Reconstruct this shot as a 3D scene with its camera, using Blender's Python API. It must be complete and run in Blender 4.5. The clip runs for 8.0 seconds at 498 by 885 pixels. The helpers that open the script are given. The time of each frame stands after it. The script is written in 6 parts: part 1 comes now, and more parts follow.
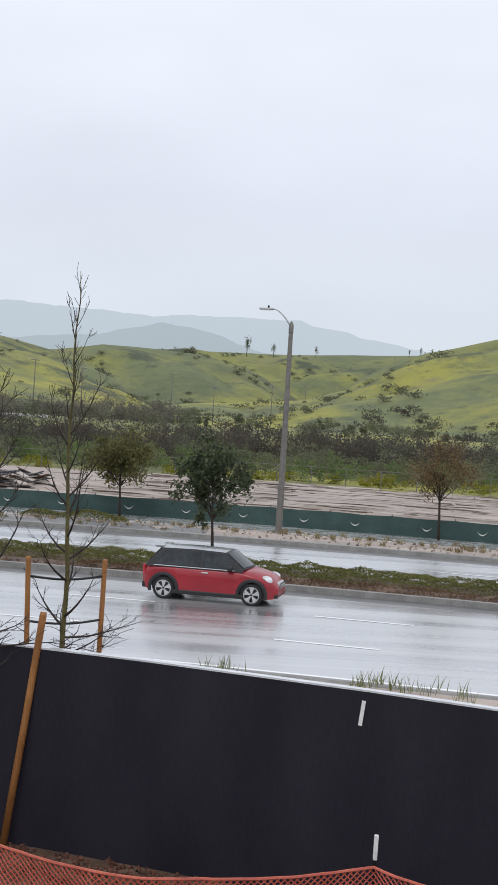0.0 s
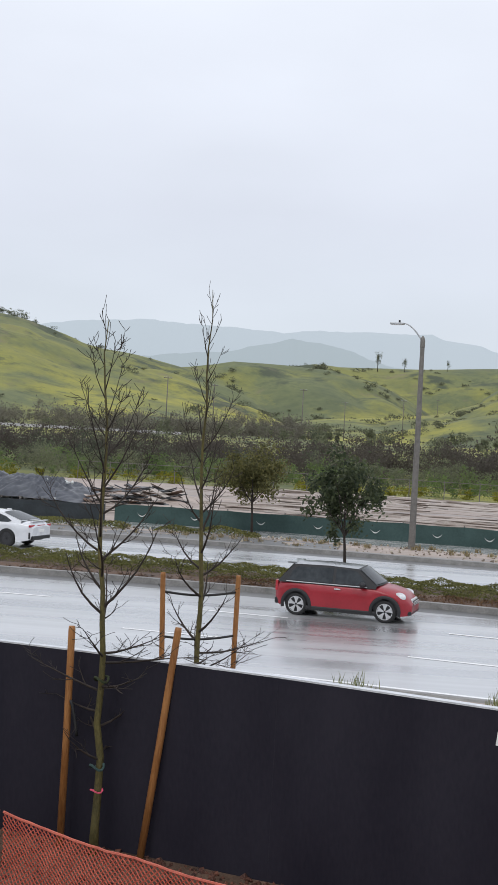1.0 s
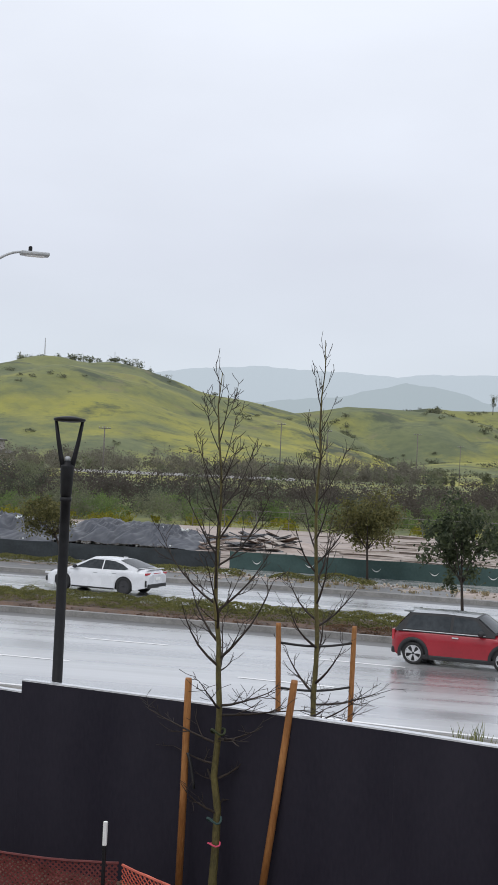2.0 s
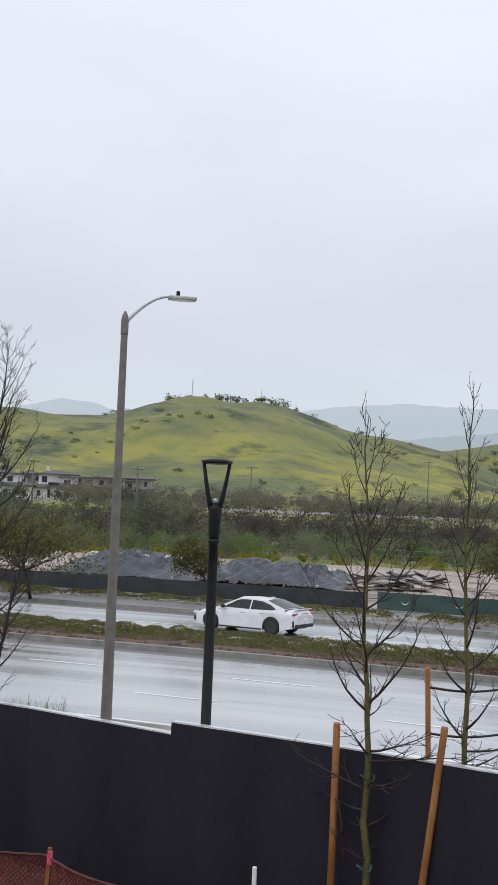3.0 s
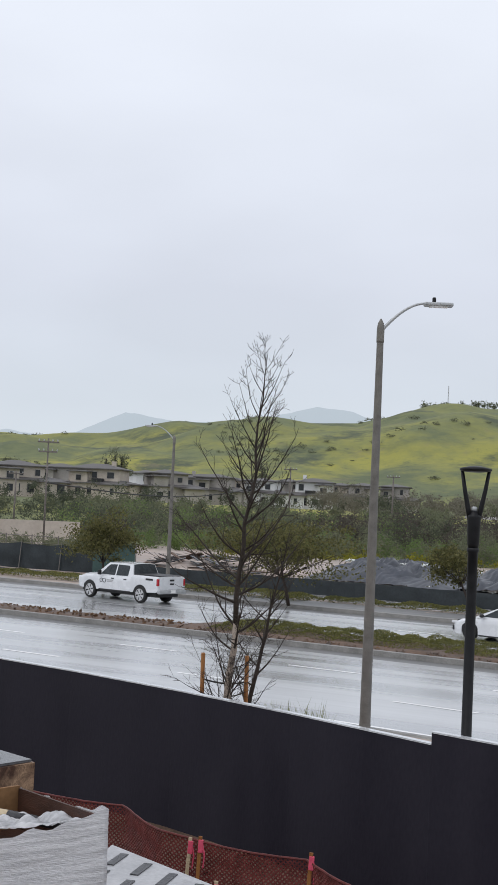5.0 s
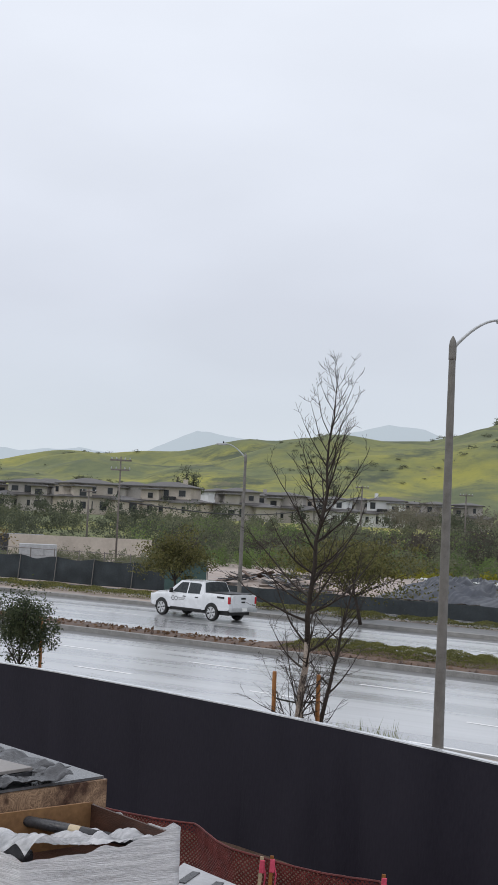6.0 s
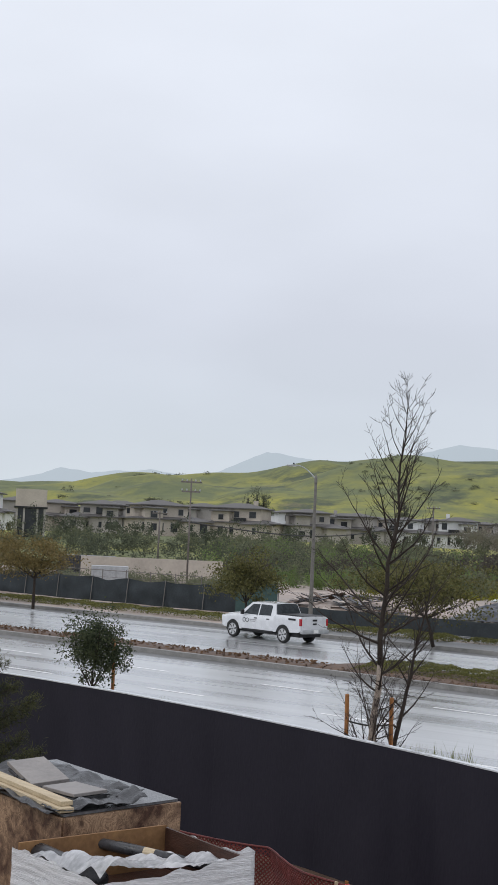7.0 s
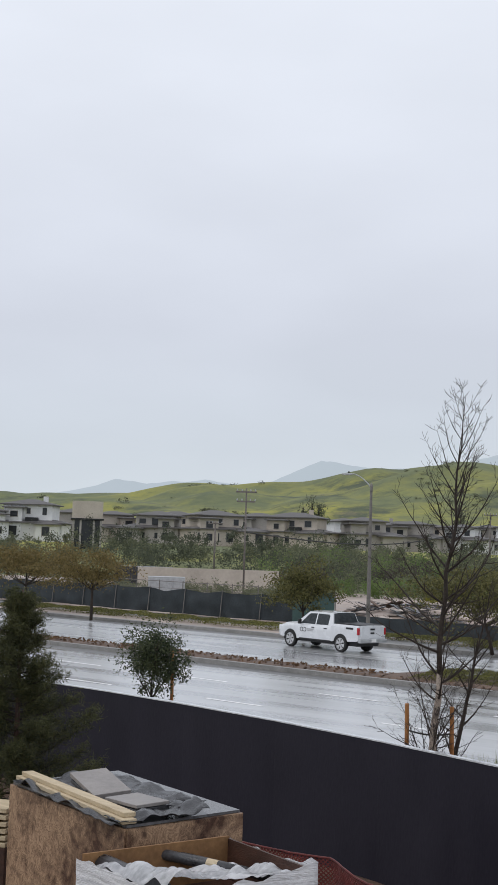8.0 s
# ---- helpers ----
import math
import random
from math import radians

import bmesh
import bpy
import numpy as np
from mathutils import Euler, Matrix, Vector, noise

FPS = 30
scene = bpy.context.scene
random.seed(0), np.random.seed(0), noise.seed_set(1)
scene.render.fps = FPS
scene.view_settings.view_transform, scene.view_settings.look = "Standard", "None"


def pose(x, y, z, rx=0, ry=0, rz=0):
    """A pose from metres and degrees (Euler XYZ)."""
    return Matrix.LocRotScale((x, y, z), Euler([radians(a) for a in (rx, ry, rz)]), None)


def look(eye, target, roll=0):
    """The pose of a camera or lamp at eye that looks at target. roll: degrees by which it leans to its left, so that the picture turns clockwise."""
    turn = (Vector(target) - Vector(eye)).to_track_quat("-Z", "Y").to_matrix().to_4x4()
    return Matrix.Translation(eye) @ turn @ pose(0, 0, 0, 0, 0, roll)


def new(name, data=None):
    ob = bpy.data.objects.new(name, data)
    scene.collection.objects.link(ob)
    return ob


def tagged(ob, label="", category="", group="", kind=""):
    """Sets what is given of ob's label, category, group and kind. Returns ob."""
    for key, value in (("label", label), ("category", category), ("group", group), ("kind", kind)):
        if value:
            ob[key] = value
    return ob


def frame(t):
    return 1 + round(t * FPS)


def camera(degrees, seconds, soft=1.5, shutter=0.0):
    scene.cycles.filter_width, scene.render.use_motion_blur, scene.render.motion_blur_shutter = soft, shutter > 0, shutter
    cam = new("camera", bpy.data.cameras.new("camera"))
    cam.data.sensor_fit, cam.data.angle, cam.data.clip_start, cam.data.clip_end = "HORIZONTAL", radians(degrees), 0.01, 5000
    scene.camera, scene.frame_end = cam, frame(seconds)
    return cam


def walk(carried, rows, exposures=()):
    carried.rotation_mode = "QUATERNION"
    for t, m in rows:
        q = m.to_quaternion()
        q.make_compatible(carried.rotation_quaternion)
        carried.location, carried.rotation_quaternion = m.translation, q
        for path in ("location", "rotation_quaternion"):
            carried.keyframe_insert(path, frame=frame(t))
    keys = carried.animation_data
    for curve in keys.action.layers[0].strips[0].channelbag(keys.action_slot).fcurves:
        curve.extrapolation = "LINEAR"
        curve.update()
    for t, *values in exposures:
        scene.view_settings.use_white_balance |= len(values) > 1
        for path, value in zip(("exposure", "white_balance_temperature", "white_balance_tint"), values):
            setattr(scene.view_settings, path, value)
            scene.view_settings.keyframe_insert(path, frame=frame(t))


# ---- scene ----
cam = camera(22.094, 8.0, 1.2)


def aim(x, y, z, yaw, pitch, roll):
    return pose(x, y, z, 90 + pitch, 0, yaw) @ pose(0, 0, 0, 0, 0, roll)


PATH = [
    (0, aim(0.000, 0.000, 4.900, 0.000, -0.639, 3.534)),
    (0.5, aim(-0.006, 0.002, 4.897, 3.136, -0.610, 3.240)),
    (1, aim(-0.015, 0.002, 4.902, 5.916, -0.261, 3.089)),
    (1.2, aim(-0.017, 0.000, 4.910, 7.209, 0.069, 2.923)),
    (2.3, aim(-0.017, -0.012, 4.985, 12.852, 2.160, 2.432)),
    (2.5, aim(-0.017, -0.013, 4.996, 14.297, 2.542, 2.363)),
    (3, aim(-0.021, -0.015, 5.012, 17.758, 3.004, 2.424)),
    (3.5, aim(-0.039, -0.018, 5.015, 21.049, 3.055, 2.634)),
    (4, aim(-0.051, -0.015, 5.013, 24.369, 2.915, 2.674)),
    (4.5, aim(-0.054, -0.012, 5.011, 27.121, 2.802, 2.753)),
    (5.8, aim(-0.049, -0.018, 5.005, 31.827, 3.349, 2.540)),
    (6, aim(-0.049, -0.020, 5.006, 32.449, 3.540, 2.711)),
    (6.5, aim(-0.052, -0.029, 5.016, 34.036, 3.964, 2.704)),
    (7, aim(-0.058, -0.040, 5.019, 35.634, 4.347, 2.561)),
    (7.5, aim(-0.061, -0.053, 5.022, 37.218, 4.633, 2.184)),
    (8, aim(-0.065, -0.070, 5.028, 38.085, 4.674, 1.886)),
]
walk(cam, PATH, ((0, 0.13), (1.2, 0.12), (2.5, 0.06), (4.5, 0.04), (6.5, 0.0), (8, -0.05)))

# ---- sky and light ----
SUN_EL, SUN_AZ = radians(55), radians(200)
world = bpy.data.worlds.new("overcast_sky")
scene.world = world
world.use_nodes = True
wn, wl = world.node_tree.nodes, world.node_tree.links
wn.clear()
w_out = wn.new("ShaderNodeOutputWorld")
w_bg = wn.new("ShaderNodeBackground")
w_sky = wn.new("ShaderNodeTexSky")
w_sky.sky_type = "NISHITA"
w_sky.sun_disc = False
w_sky.sun_elevation, w_sky.sun_rotation = SUN_EL, SUN_AZ
w_scale = wn.new("ShaderNodeVectorMath")
w_scale.operation = "SCALE"
w_scale.inputs["Scale"].default_value = 0.08
w_tc = wn.new("ShaderNodeTexCoord")
w_map = wn.new("ShaderNodeMapping")
w_map.inputs["Scale"].default_value = (1.0, 1.0, 2.6)
w_noise = wn.new("ShaderNodeTexNoise")
w_noise.inputs["Scale"].default_value = 4.2
w_noise.inputs["Detail"].default_value = 5.0
w_noise.inputs["Roughness"].default_value = 0.45
w_sep = wn.new("ShaderNodeSeparateXYZ")
w_grad = wn.new("ShaderNodeValToRGB")
for n, (p, c) in enumerate(((0.0, (0.69, 0.76, 0.82, 1)), (0.09, (0.675, 0.73, 0.81, 1)), (0.17, (0.705, 0.745, 0.84, 1)), (0.36, (0.86, 0.905, 1.0, 1)), (1.0, (0.95, 0.98, 1.06, 1)))):
    e = w_grad.color_ramp.elements[n] if n < 2 else w_grad.color_ramp.elements.new(p)
    e.position, e.color = p, c
w_cloud = wn.new("ShaderNodeMapRange")
w_cloud.inputs["From Min"].default_value, w_cloud.inputs["From Max"].default_value = 0.3, 0.7
w_cloud.inputs["To Min"].default_value, w_cloud.inputs["To Max"].default_value = 0.955, 1.035
w_mul = wn.new("ShaderNodeVectorMath")
w_mul.operation = "SCALE"
w_mix = wn.new("ShaderNodeMix")
w_mix.data_type = "RGBA"
w_mix.inputs["Factor"].default_value = 0.95
wl.new(w_tc.outputs["Generated"], w_map.inputs["Vector"])
wl.new(w_map.outputs["Vector"], w_noise.inputs["Vector"])
wl.new(w_tc.outputs["Generated"], w_sep.inputs[0])
wl.new(w_sep.outputs["Z"], w_grad.inputs["Fac"])
wl.new(w_noise.outputs["Fac"], w_cloud.inputs["Value"])
wl.new(w_grad.outputs["Color"], w_mul.inputs[0])
wl.new(w_cloud.outputs["Result"], w_mul.inputs["Scale"])
wl.new(w_sky.outputs["Color"], w_scale.inputs[0])
wl.new(w_scale.outputs["Vector"], w_mix.inputs["A"])
wl.new(w_mul.outputs["Vector"], w_mix.inputs["B"])
wl.new(w_mix.outputs["Result"], w_bg.inputs["Color"])
wl.new(w_bg.outputs[0], w_out.inputs["Surface"])
sun = new("sun", bpy.data.lights.new("sun", "SUN"))
sun.data.energy, sun.data.angle, sun.data.color = 0.6, radians(25), (1.0, 0.97, 0.93)
sun.matrix_world = look((0, 0, 50), (0 + math.sin(SUN_AZ) * -20, math.cos(SUN_AZ) * -20, 50 - 20 * math.tan(SUN_EL)))


# ---- materials ----
def mat(name, dark, light, rough=0.7, scale=3.0, bump=0.2, metal=0.0, rough2=None, mid=None, fine=8.0, coat=0.0, stretch=(1, 1, 1), island=0.0, ior=1.45, spread=(0.35, 0.65), thin=0.0):
    """Two scales of noise blend the colours, drive the roughness and give relief."""
    m = bpy.data.materials.new(name)
    m.use_nodes = True
    nt, nl = m.node_tree.nodes, m.node_tree.links
    b = nt["Principled BSDF"]
    tc, mp = nt.new("ShaderNodeTexCoord"), nt.new("ShaderNodeMapping")
    mp.inputs["Scale"].default_value = stretch
    nl.new(tc.outputs["Object"], mp.inputs["Vector"])
    n1, n2 = nt.new("ShaderNodeTexNoise"), nt.new("ShaderNodeTexNoise")
    n1.inputs["Scale"].default_value, n1.inputs["Detail"].default_value = scale, 5
    n2.inputs["Scale"].default_value, n2.inputs["Detail"].default_value = scale * fine, 4
    for n in (n1, n2):
        nl.new(mp.outputs["Vector"], n.inputs["Vector"])
    mixv = nt.new("ShaderNodeMath")
    mixv.operation = "MULTIPLY_ADD"
    mixv.inputs[1].default_value = 0.35
    sub = nt.new("ShaderNodeMath")
    sub.operation = "MULTIPLY"
    sub.inputs[1].default_value = 0.65
    nl.new(n1.outputs["Fac"], sub.inputs[0])
    nl.new(n2.outputs["Fac"], mixv.inputs[0])
    nl.new(sub.outputs[0], mixv.inputs[2])
    val = mixv
    if island:
        geo, add = nt.new("ShaderNodeNewGeometry"), nt.new("ShaderNodeMath")
        add.operation = "MULTIPLY_ADD"
        add.inputs[1].default_value = island
        nl.new(geo.outputs["Random Per Island"], add.inputs[0])
        half = nt.new("ShaderNodeMath")
        half.operation = "SUBTRACT"
        half.inputs[1].default_value = island / 2
        nl.new(mixv.outputs[0], half.inputs[0])
        nl.new(half.outputs[0], add.inputs[2])
        val = add
    ramp = nt.new("ShaderNodeValToRGB")
    ramp.color_ramp.elements[0].position, ramp.color_ramp.elements[1].position = spread
    ramp.color_ramp.elements[0].color, ramp.color_ramp.elements[1].color = (*dark, 1), (*light, 1)
    if mid:
        e = ramp.color_ramp.elements.new(sum(spread) / 2)
        e.color = (*mid, 1)
    nl.new(val.outputs[0], ramp.inputs["Fac"])
    nl.new(ramp.outputs["Color"], b.inputs["Base Color"])
    b.inputs["Metallic"].default_value, b.inputs["IOR"].default_value = metal, ior
    b.inputs["Coat Weight"].default_value, b.inputs["Coat Roughness"].default_value = coat, 0.06 if coat > 0.7 else 0.22
    if rough2 is None:
        rough2 = min(1.0, rough + 0.12)
    mr = nt.new("ShaderNodeMapRange")
    mr.inputs["From Min"].default_value, mr.inputs["From Max"].default_value = 0.38, 0.62
    mr.inputs["To Min"].default_value, mr.inputs["To Max"].default_value = rough, rough2
    nl.new(n1.outputs["Fac"], mr.inputs["Value"])
    nl.new(mr.outputs["Result"], b.inputs["Roughness"])
    if bump:
        bp = nt.new("ShaderNodeBump")
        bp.inputs["Strength"].default_value, bp.inputs["Distance"].default_value = bump, 0.02
        nl.new(n2.outputs["Fac"], bp.inputs["Height"])
        nl.new(bp.outputs["Normal"], b.inputs["Normal"])
    if thin:
        tr, ms = nt.new("ShaderNodeBsdfTranslucent"), nt.new("ShaderNodeMixShader")
        ms.inputs[0].default_value = thin
        nl.new(ramp.outputs["Color"], tr.inputs["Color"])
        nl.new(b.outputs[0], ms.inputs[1])
        nl.new(tr.outputs[0], ms.inputs[2])
        nl.new(ms.outputs[0], nt["Material Output"].inputs["Surface"])
    return m


# even emission for surfaces whose colour carries the haze
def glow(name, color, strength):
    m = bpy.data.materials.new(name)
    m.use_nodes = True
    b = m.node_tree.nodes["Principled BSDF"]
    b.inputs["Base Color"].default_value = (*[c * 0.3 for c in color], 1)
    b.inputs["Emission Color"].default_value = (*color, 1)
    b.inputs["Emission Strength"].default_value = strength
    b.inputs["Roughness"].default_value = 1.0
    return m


M_ASPHALT = mat("wet_asphalt", (0.2, 0.204, 0.208), (0.38, 0.385, 0.39), 0.17, 0.7, 0.05, rough2=0.4, fine=7, coat=0.69, stretch=(0.06, 1, 1), ior=5.5)
M_GUTTER = mat("dark_rough_asphalt", (0.1, 0.1, 0.1), (0.17, 0.168, 0.165), 0.42, 0.8, 0.1, rough2=0.6, fine=9, stretch=(0.1, 1, 1))
M_PAINT = mat("road_paint", (0.8, 0.8, 0.79), (0.92, 0.92, 0.91), 0.4, 4, 0.1, coat=0.2)
M_KERB = mat("kerb_concrete", (0.17, 0.165, 0.155), (0.29, 0.28, 0.265), 0.5, 2.5, 0.3)
M_WALK = mat("wet_concrete_walk", (0.5, 0.49, 0.47), (0.66, 0.65, 0.63), 0.12, 1.2, 0.1, rough2=0.35, coat=0.8)
M_WALL = mat("dark_painted_boards", (0.0155, 0.0142, 0.0225), (0.0245, 0.0222, 0.0318), 0.5, 1.4, 0.15, rough2=0.65, ior=1.3, fine=20, stretch=(1, 1, 0.35))
M_CAP_SKY_SHEEN = mat("wet_edge_sky_sheen", (0.5, 0.51, 0.53), (0.72, 0.73, 0.75), 0.15, 5, 0.1, coat=1.0)
M_SOIL = mat("wet_brown_soil", (0.05, 0.031, 0.021), (0.16, 0.098, 0.066), 0.55, 2.2, 0.9, fine=12)
M_MULCH = mat("bark_mulch", (0.04, 0.016, 0.01), (0.15, 0.058, 0.035), 0.6, 6, 0.9, fine=6, island=0.4)
M_LOT = mat("wet_sandy_lot", (0.17, 0.125, 0.1), (0.5, 0.42, 0.37), 0.4, 0.6, 0.5, rough2=0.75, fine=9, stretch=(0.22, 1.0, 1), mid=(0.33, 0.265, 0.225))
M_STEEL = mat("galvanised_pole", (0.14, 0.13, 0.118), (0.22, 0.207, 0.19), 0.5, 6, 0.12, metal=0.25)
M_GREYMETAL = mat("pale_grey_metal", (0.36, 0.37, 0.38), (0.5, 0.51, 0.52), 0.4, 5, 0.05, metal=0.4)
M_BLACK = mat("black_powder_coat", (0.009, 0.009, 0.0105), (0.018, 0.018, 0.02), 0.4, 8, 0.05, ior=1.3)


# ---- geometry helpers ----
TH = radians(-3.4)


def bend(s):
    return -0.0045 * max(0.0, s + 18.0) ** 2 if s < 30 else -0.0045 * 48 ** 2 - 0.43 * (s - 30)


def RD(s, d, z=0.0):
    """A place from metres along the road and metres across it."""
    d += bend(s)
    return Vector((s * math.cos(TH) - d * math.sin(TH), s * math.sin(TH) + d * math.cos(TH), z))


def mesh_of(name, verts, faces, material, smooth=False):
    me = bpy.data.meshes.new(name)
    me.from_pydata([tuple(v) for v in verts], [], faces)
    me.validate()
    me.materials.append(material)
    if smooth:
        me.polygons.foreach_set("use_smooth", [True] * len(me.polygons))
    me.update()
    return me


def piece(name, verts, faces, material, parent=None, label="", smooth=False):
    ob = new(name, mesh_of(name, verts, faces, material, smooth))
    if parent is not None:
        ob.parent = parent
    if label:
        ob["label"] = label
    return ob


def part(name, bm, material, parent=None, label="", smooth=False):
    me = bpy.data.meshes.new(name)
    bmesh.ops.recalc_face_normals(bm, faces=bm.faces)
    bm.to_mesh(me)
    bm.free()
    me.materials.append(material)
    if smooth:
        me.polygons.foreach_set("use_smooth", [True] * len(me.polygons))
    ob = new(name, me)
    if parent is not None:
        ob.parent = parent
    if label:
        ob["label"] = label
    return ob


def thing(name, m, label, category, group="", kind=""):
    ob = new(name)
    ob.empty_display_size = 0.2
    ob.matrix_world = m
    return tagged(ob, label, category, group, kind)


def box_bm(size, at=(0, 0, 0), bevel=0.0, bm=None, turn=None):
    own = bmesh.new()
    bmesh.ops.create_cube(own, size=1)
    bmesh.ops.scale(own, vec=size, verts=own.verts)
    if bevel:
        bmesh.ops.bevel(own, geom=own.edges[:], offset=bevel, segments=2, affect="EDGES", profile=0.5)
    if turn is not None:
        bmesh.ops.transform(own, matrix=turn, verts=own.verts)
    bmesh.ops.translate(own, vec=at, verts=own.verts)
    if bm is None:
        return own
    me = bpy.data.meshes.new("tmp")
    own.to_mesh(me)
    own.free()
    bm.from_mesh(me)
    bpy.data.meshes.remove(me)
    return bm


def tube(points, radii, sides=8, verts=None, faces=None, cap=True):
    """A tapered tube along points, added to the lists."""
    verts = [] if verts is None else verts
    faces = [] if faces is None else faces
    pts = [Vector(p) for p in points]
    base = len(verts)
    prev = None
    for i, p in enumerate(pts):
        d = (pts[min(i + 1, len(pts) - 1)] - pts[max(i - 1, 0)])
        d = d.normalized() if d.length > 1e-9 else Vector((0, 0, 1))
        if prev is None:
            u = d.cross(Vector((0.31, 0.95, 0.02)))
            if u.length < 1e-3:
                u = d.cross(Vector((1, 0, 0)))
        else:
            u = prev - d * prev.dot(d)
        u.normalize()
        prev = u
        v = d.cross(u)
        for k in range(sides):
            a = 2 * math.pi * k / sides
            verts.append(p + (u * math.cos(a) + v * math.sin(a)) * radii[i])
    for i in range(len(pts) - 1):
        for k in range(sides):
            a, b = base + i * sides + k, base + i * sides + (k + 1) % sides
            faces.append((a, b, b + sides, a + sides))
    if cap:
        faces.append(tuple(range(base + sides - 1, base - 1, -1)))
        faces.append(tuple(base + (len(pts) - 1) * sides + k for k in range(sides)))
    return verts, faces


def lathe(profile, sides=16):
    verts, faces = [], []
    for r, z in profile:
        for k in range(sides):
            a = 2 * math.pi * k / sides
            verts.append((r * math.cos(a), r * math.sin(a), z))
    for i in range(len(profile) - 1):
        for k in range(sides):
            a, b = i * sides + k, i * sides + (k + 1) % sides
            faces.append((a, b, b + sides, a + sides))
    faces.append(tuple(range(sides - 1, -1, -1)))
    faces.append(tuple((len(profile) - 1) * sides + k for k in range(sides)))
    return verts, faces


def strip(name, stations, cross, material, label="", category="", uneven=0.0, smooth=False, seed=0):
    """A band along the road: cross gives (d, z) points; closed below by its own skirt."""
    rng = random.Random(seed)
    verts, faces = [], []
    k = len(cross)
    for s in stations:
        for i, (d, z) in enumerate(cross):
            e = rng.uniform(-uneven, uneven) if 0 < i < k - 1 else 0
            verts.append(RD(s, d + e, z + abs(e) * 0.8))
    for i in range(len(stations) - 1):
        for j in range(k - 1):
            a = i * k + j
            faces.append((a, a + k, a + k + 1, a + 1))
    ob = piece(name, verts, faces, material, smooth=smooth)
    return tagged(ob, label, category, kind="structure")


def spaced(a, b, step):
    n = max(1, int(round((b - a) / step)))
    return [a + (b - a) * i / n for i in range(n + 1)]


# ---- terrain: one sheet out to the hills ----
def smooth01(v):
    v = min(1.0, max(0.0, v))
    return v * v * (3 - 2 * v)


RIDGES = (
    (780, 400, (-2, 4.5, 6, 8, 9.3, 11.5, 13.5, 14.8, 16.1, 17.2, 19.5, 21.9, 22.8, 24.4, 29.1, 32.3, 35.5, 38.5, 41.5, 45.5, 50, 60), (0, 1.2, 1.9, 2.6, 2.98, 3.39, 3.67, 4.12, 4.63, 4.8, 4.85, 4.65, 4.4, 4.05, 3.82, 3.6, 2.95, 2.65, 2.4, 1.9, 1.6, 1.4)),
    (1090, 230, (-25, -8, -5.3, -1.3, 3.4, 6.7, 9, 14, 25), (3.8, 3.75, 3.6, 3.44, 3.3, 3.2, 2.9, 2.4, 2.0)),
    (840, 230, (-5, -3, -1.5, 0.2, 2.4, 4.5, 6.8, 10, 14), (0, 0.8, 1.8, 2.7, 3.15, 3.27, 3.28, 2.6, 2.0)),
    (780, 200, (-25, -14, -11, -9, -7.5, -6, -4.5, -3), (7.0, 5.4, 4.65, 4.1, 3.75, 3.2, 2.4, 0.5)),
    (560, 250, (-25, -14, -11, -7.7, -5, -2.5, 0, 3.5, 6, 8), (5.2, 4.3, 3.85, 3.15, 2.3, 1.55, 1.25, 0.9, 0.4, 0.0)),
)


def ground_z(x, y):
    r, az = math.hypot(x, y), math.degrees(math.atan2(-x, y))
    z = 5.0 * smooth01((r - 150) / 130)
    for R, w, azs, els in RIDGES:
        el = float(np.interp(az, azs, els))
        top = math.tan(radians(el)) * R + 4.9
        k = smooth01((r - (R - w)) / w) if r < R else 1 - 0.5 * smooth01((r - R) / 500)
        k = k ** 1.05
        rough = (noise.fractal(Vector((x / 130, y / 130, 0.3)), 1.0, 2.0, 4) * 8 - 5.0 * (1 - abs(noise.noise(Vector((x / 60, y / 60, 4.0)))) * 2.4) * (r < R)) * k * (1 - 0.8 * smooth01((r - R + 60) / 60))
        z = max(z, top * k + rough if top > 5.5 else 0)
    return z


azs = [math.radians(a) for a in np.arange(-34, 72.01, 0.4)]
rs = [0.5, 6, 12, 20, 30, 45, 60, 64, 75, 90, 105, 120, 135, 150, 165, 185, 205, 230, 255, 280] + list(range(300, 1200, 11)) + [1250, 1350, 1500]


def build_ground():
    verts, faces = [], []
    n = len(rs)
    for a in azs:
        for r in rs:
            x, y = -math.sin(a) * r, math.cos(a) * r
            verts.append((x, y, ground_z(x, y) - (0.03 if r < 130 else 0)))
    for i in range(len(azs) - 1):
        for j in range(n - 1):
            k = i * n + j
            faces.append((k, k + 1, k + n + 1, k + n))
    # the rest of the plain, all round
    m = len(verts)
    for a in np.arange(72, 326.01, 8):
        for r in (0.5, 100, 400, 1500):
            verts.append((-math.sin(radians(a)) * r, math.cos(radians(a)) * r, -0.03))
    k4 = (len(verts) - m) // 4
    for i in range(k4 - 1):
        for j in range(3):
            k = m + i * 4 + j
            faces.append((k, k + 1, k + 5, k + 4))
    return tagged(piece("ground", verts, faces, M_GRASSHILL, smooth=True), "green hills with yellow wildflowers and dark scrub", "ground", kind="structure")


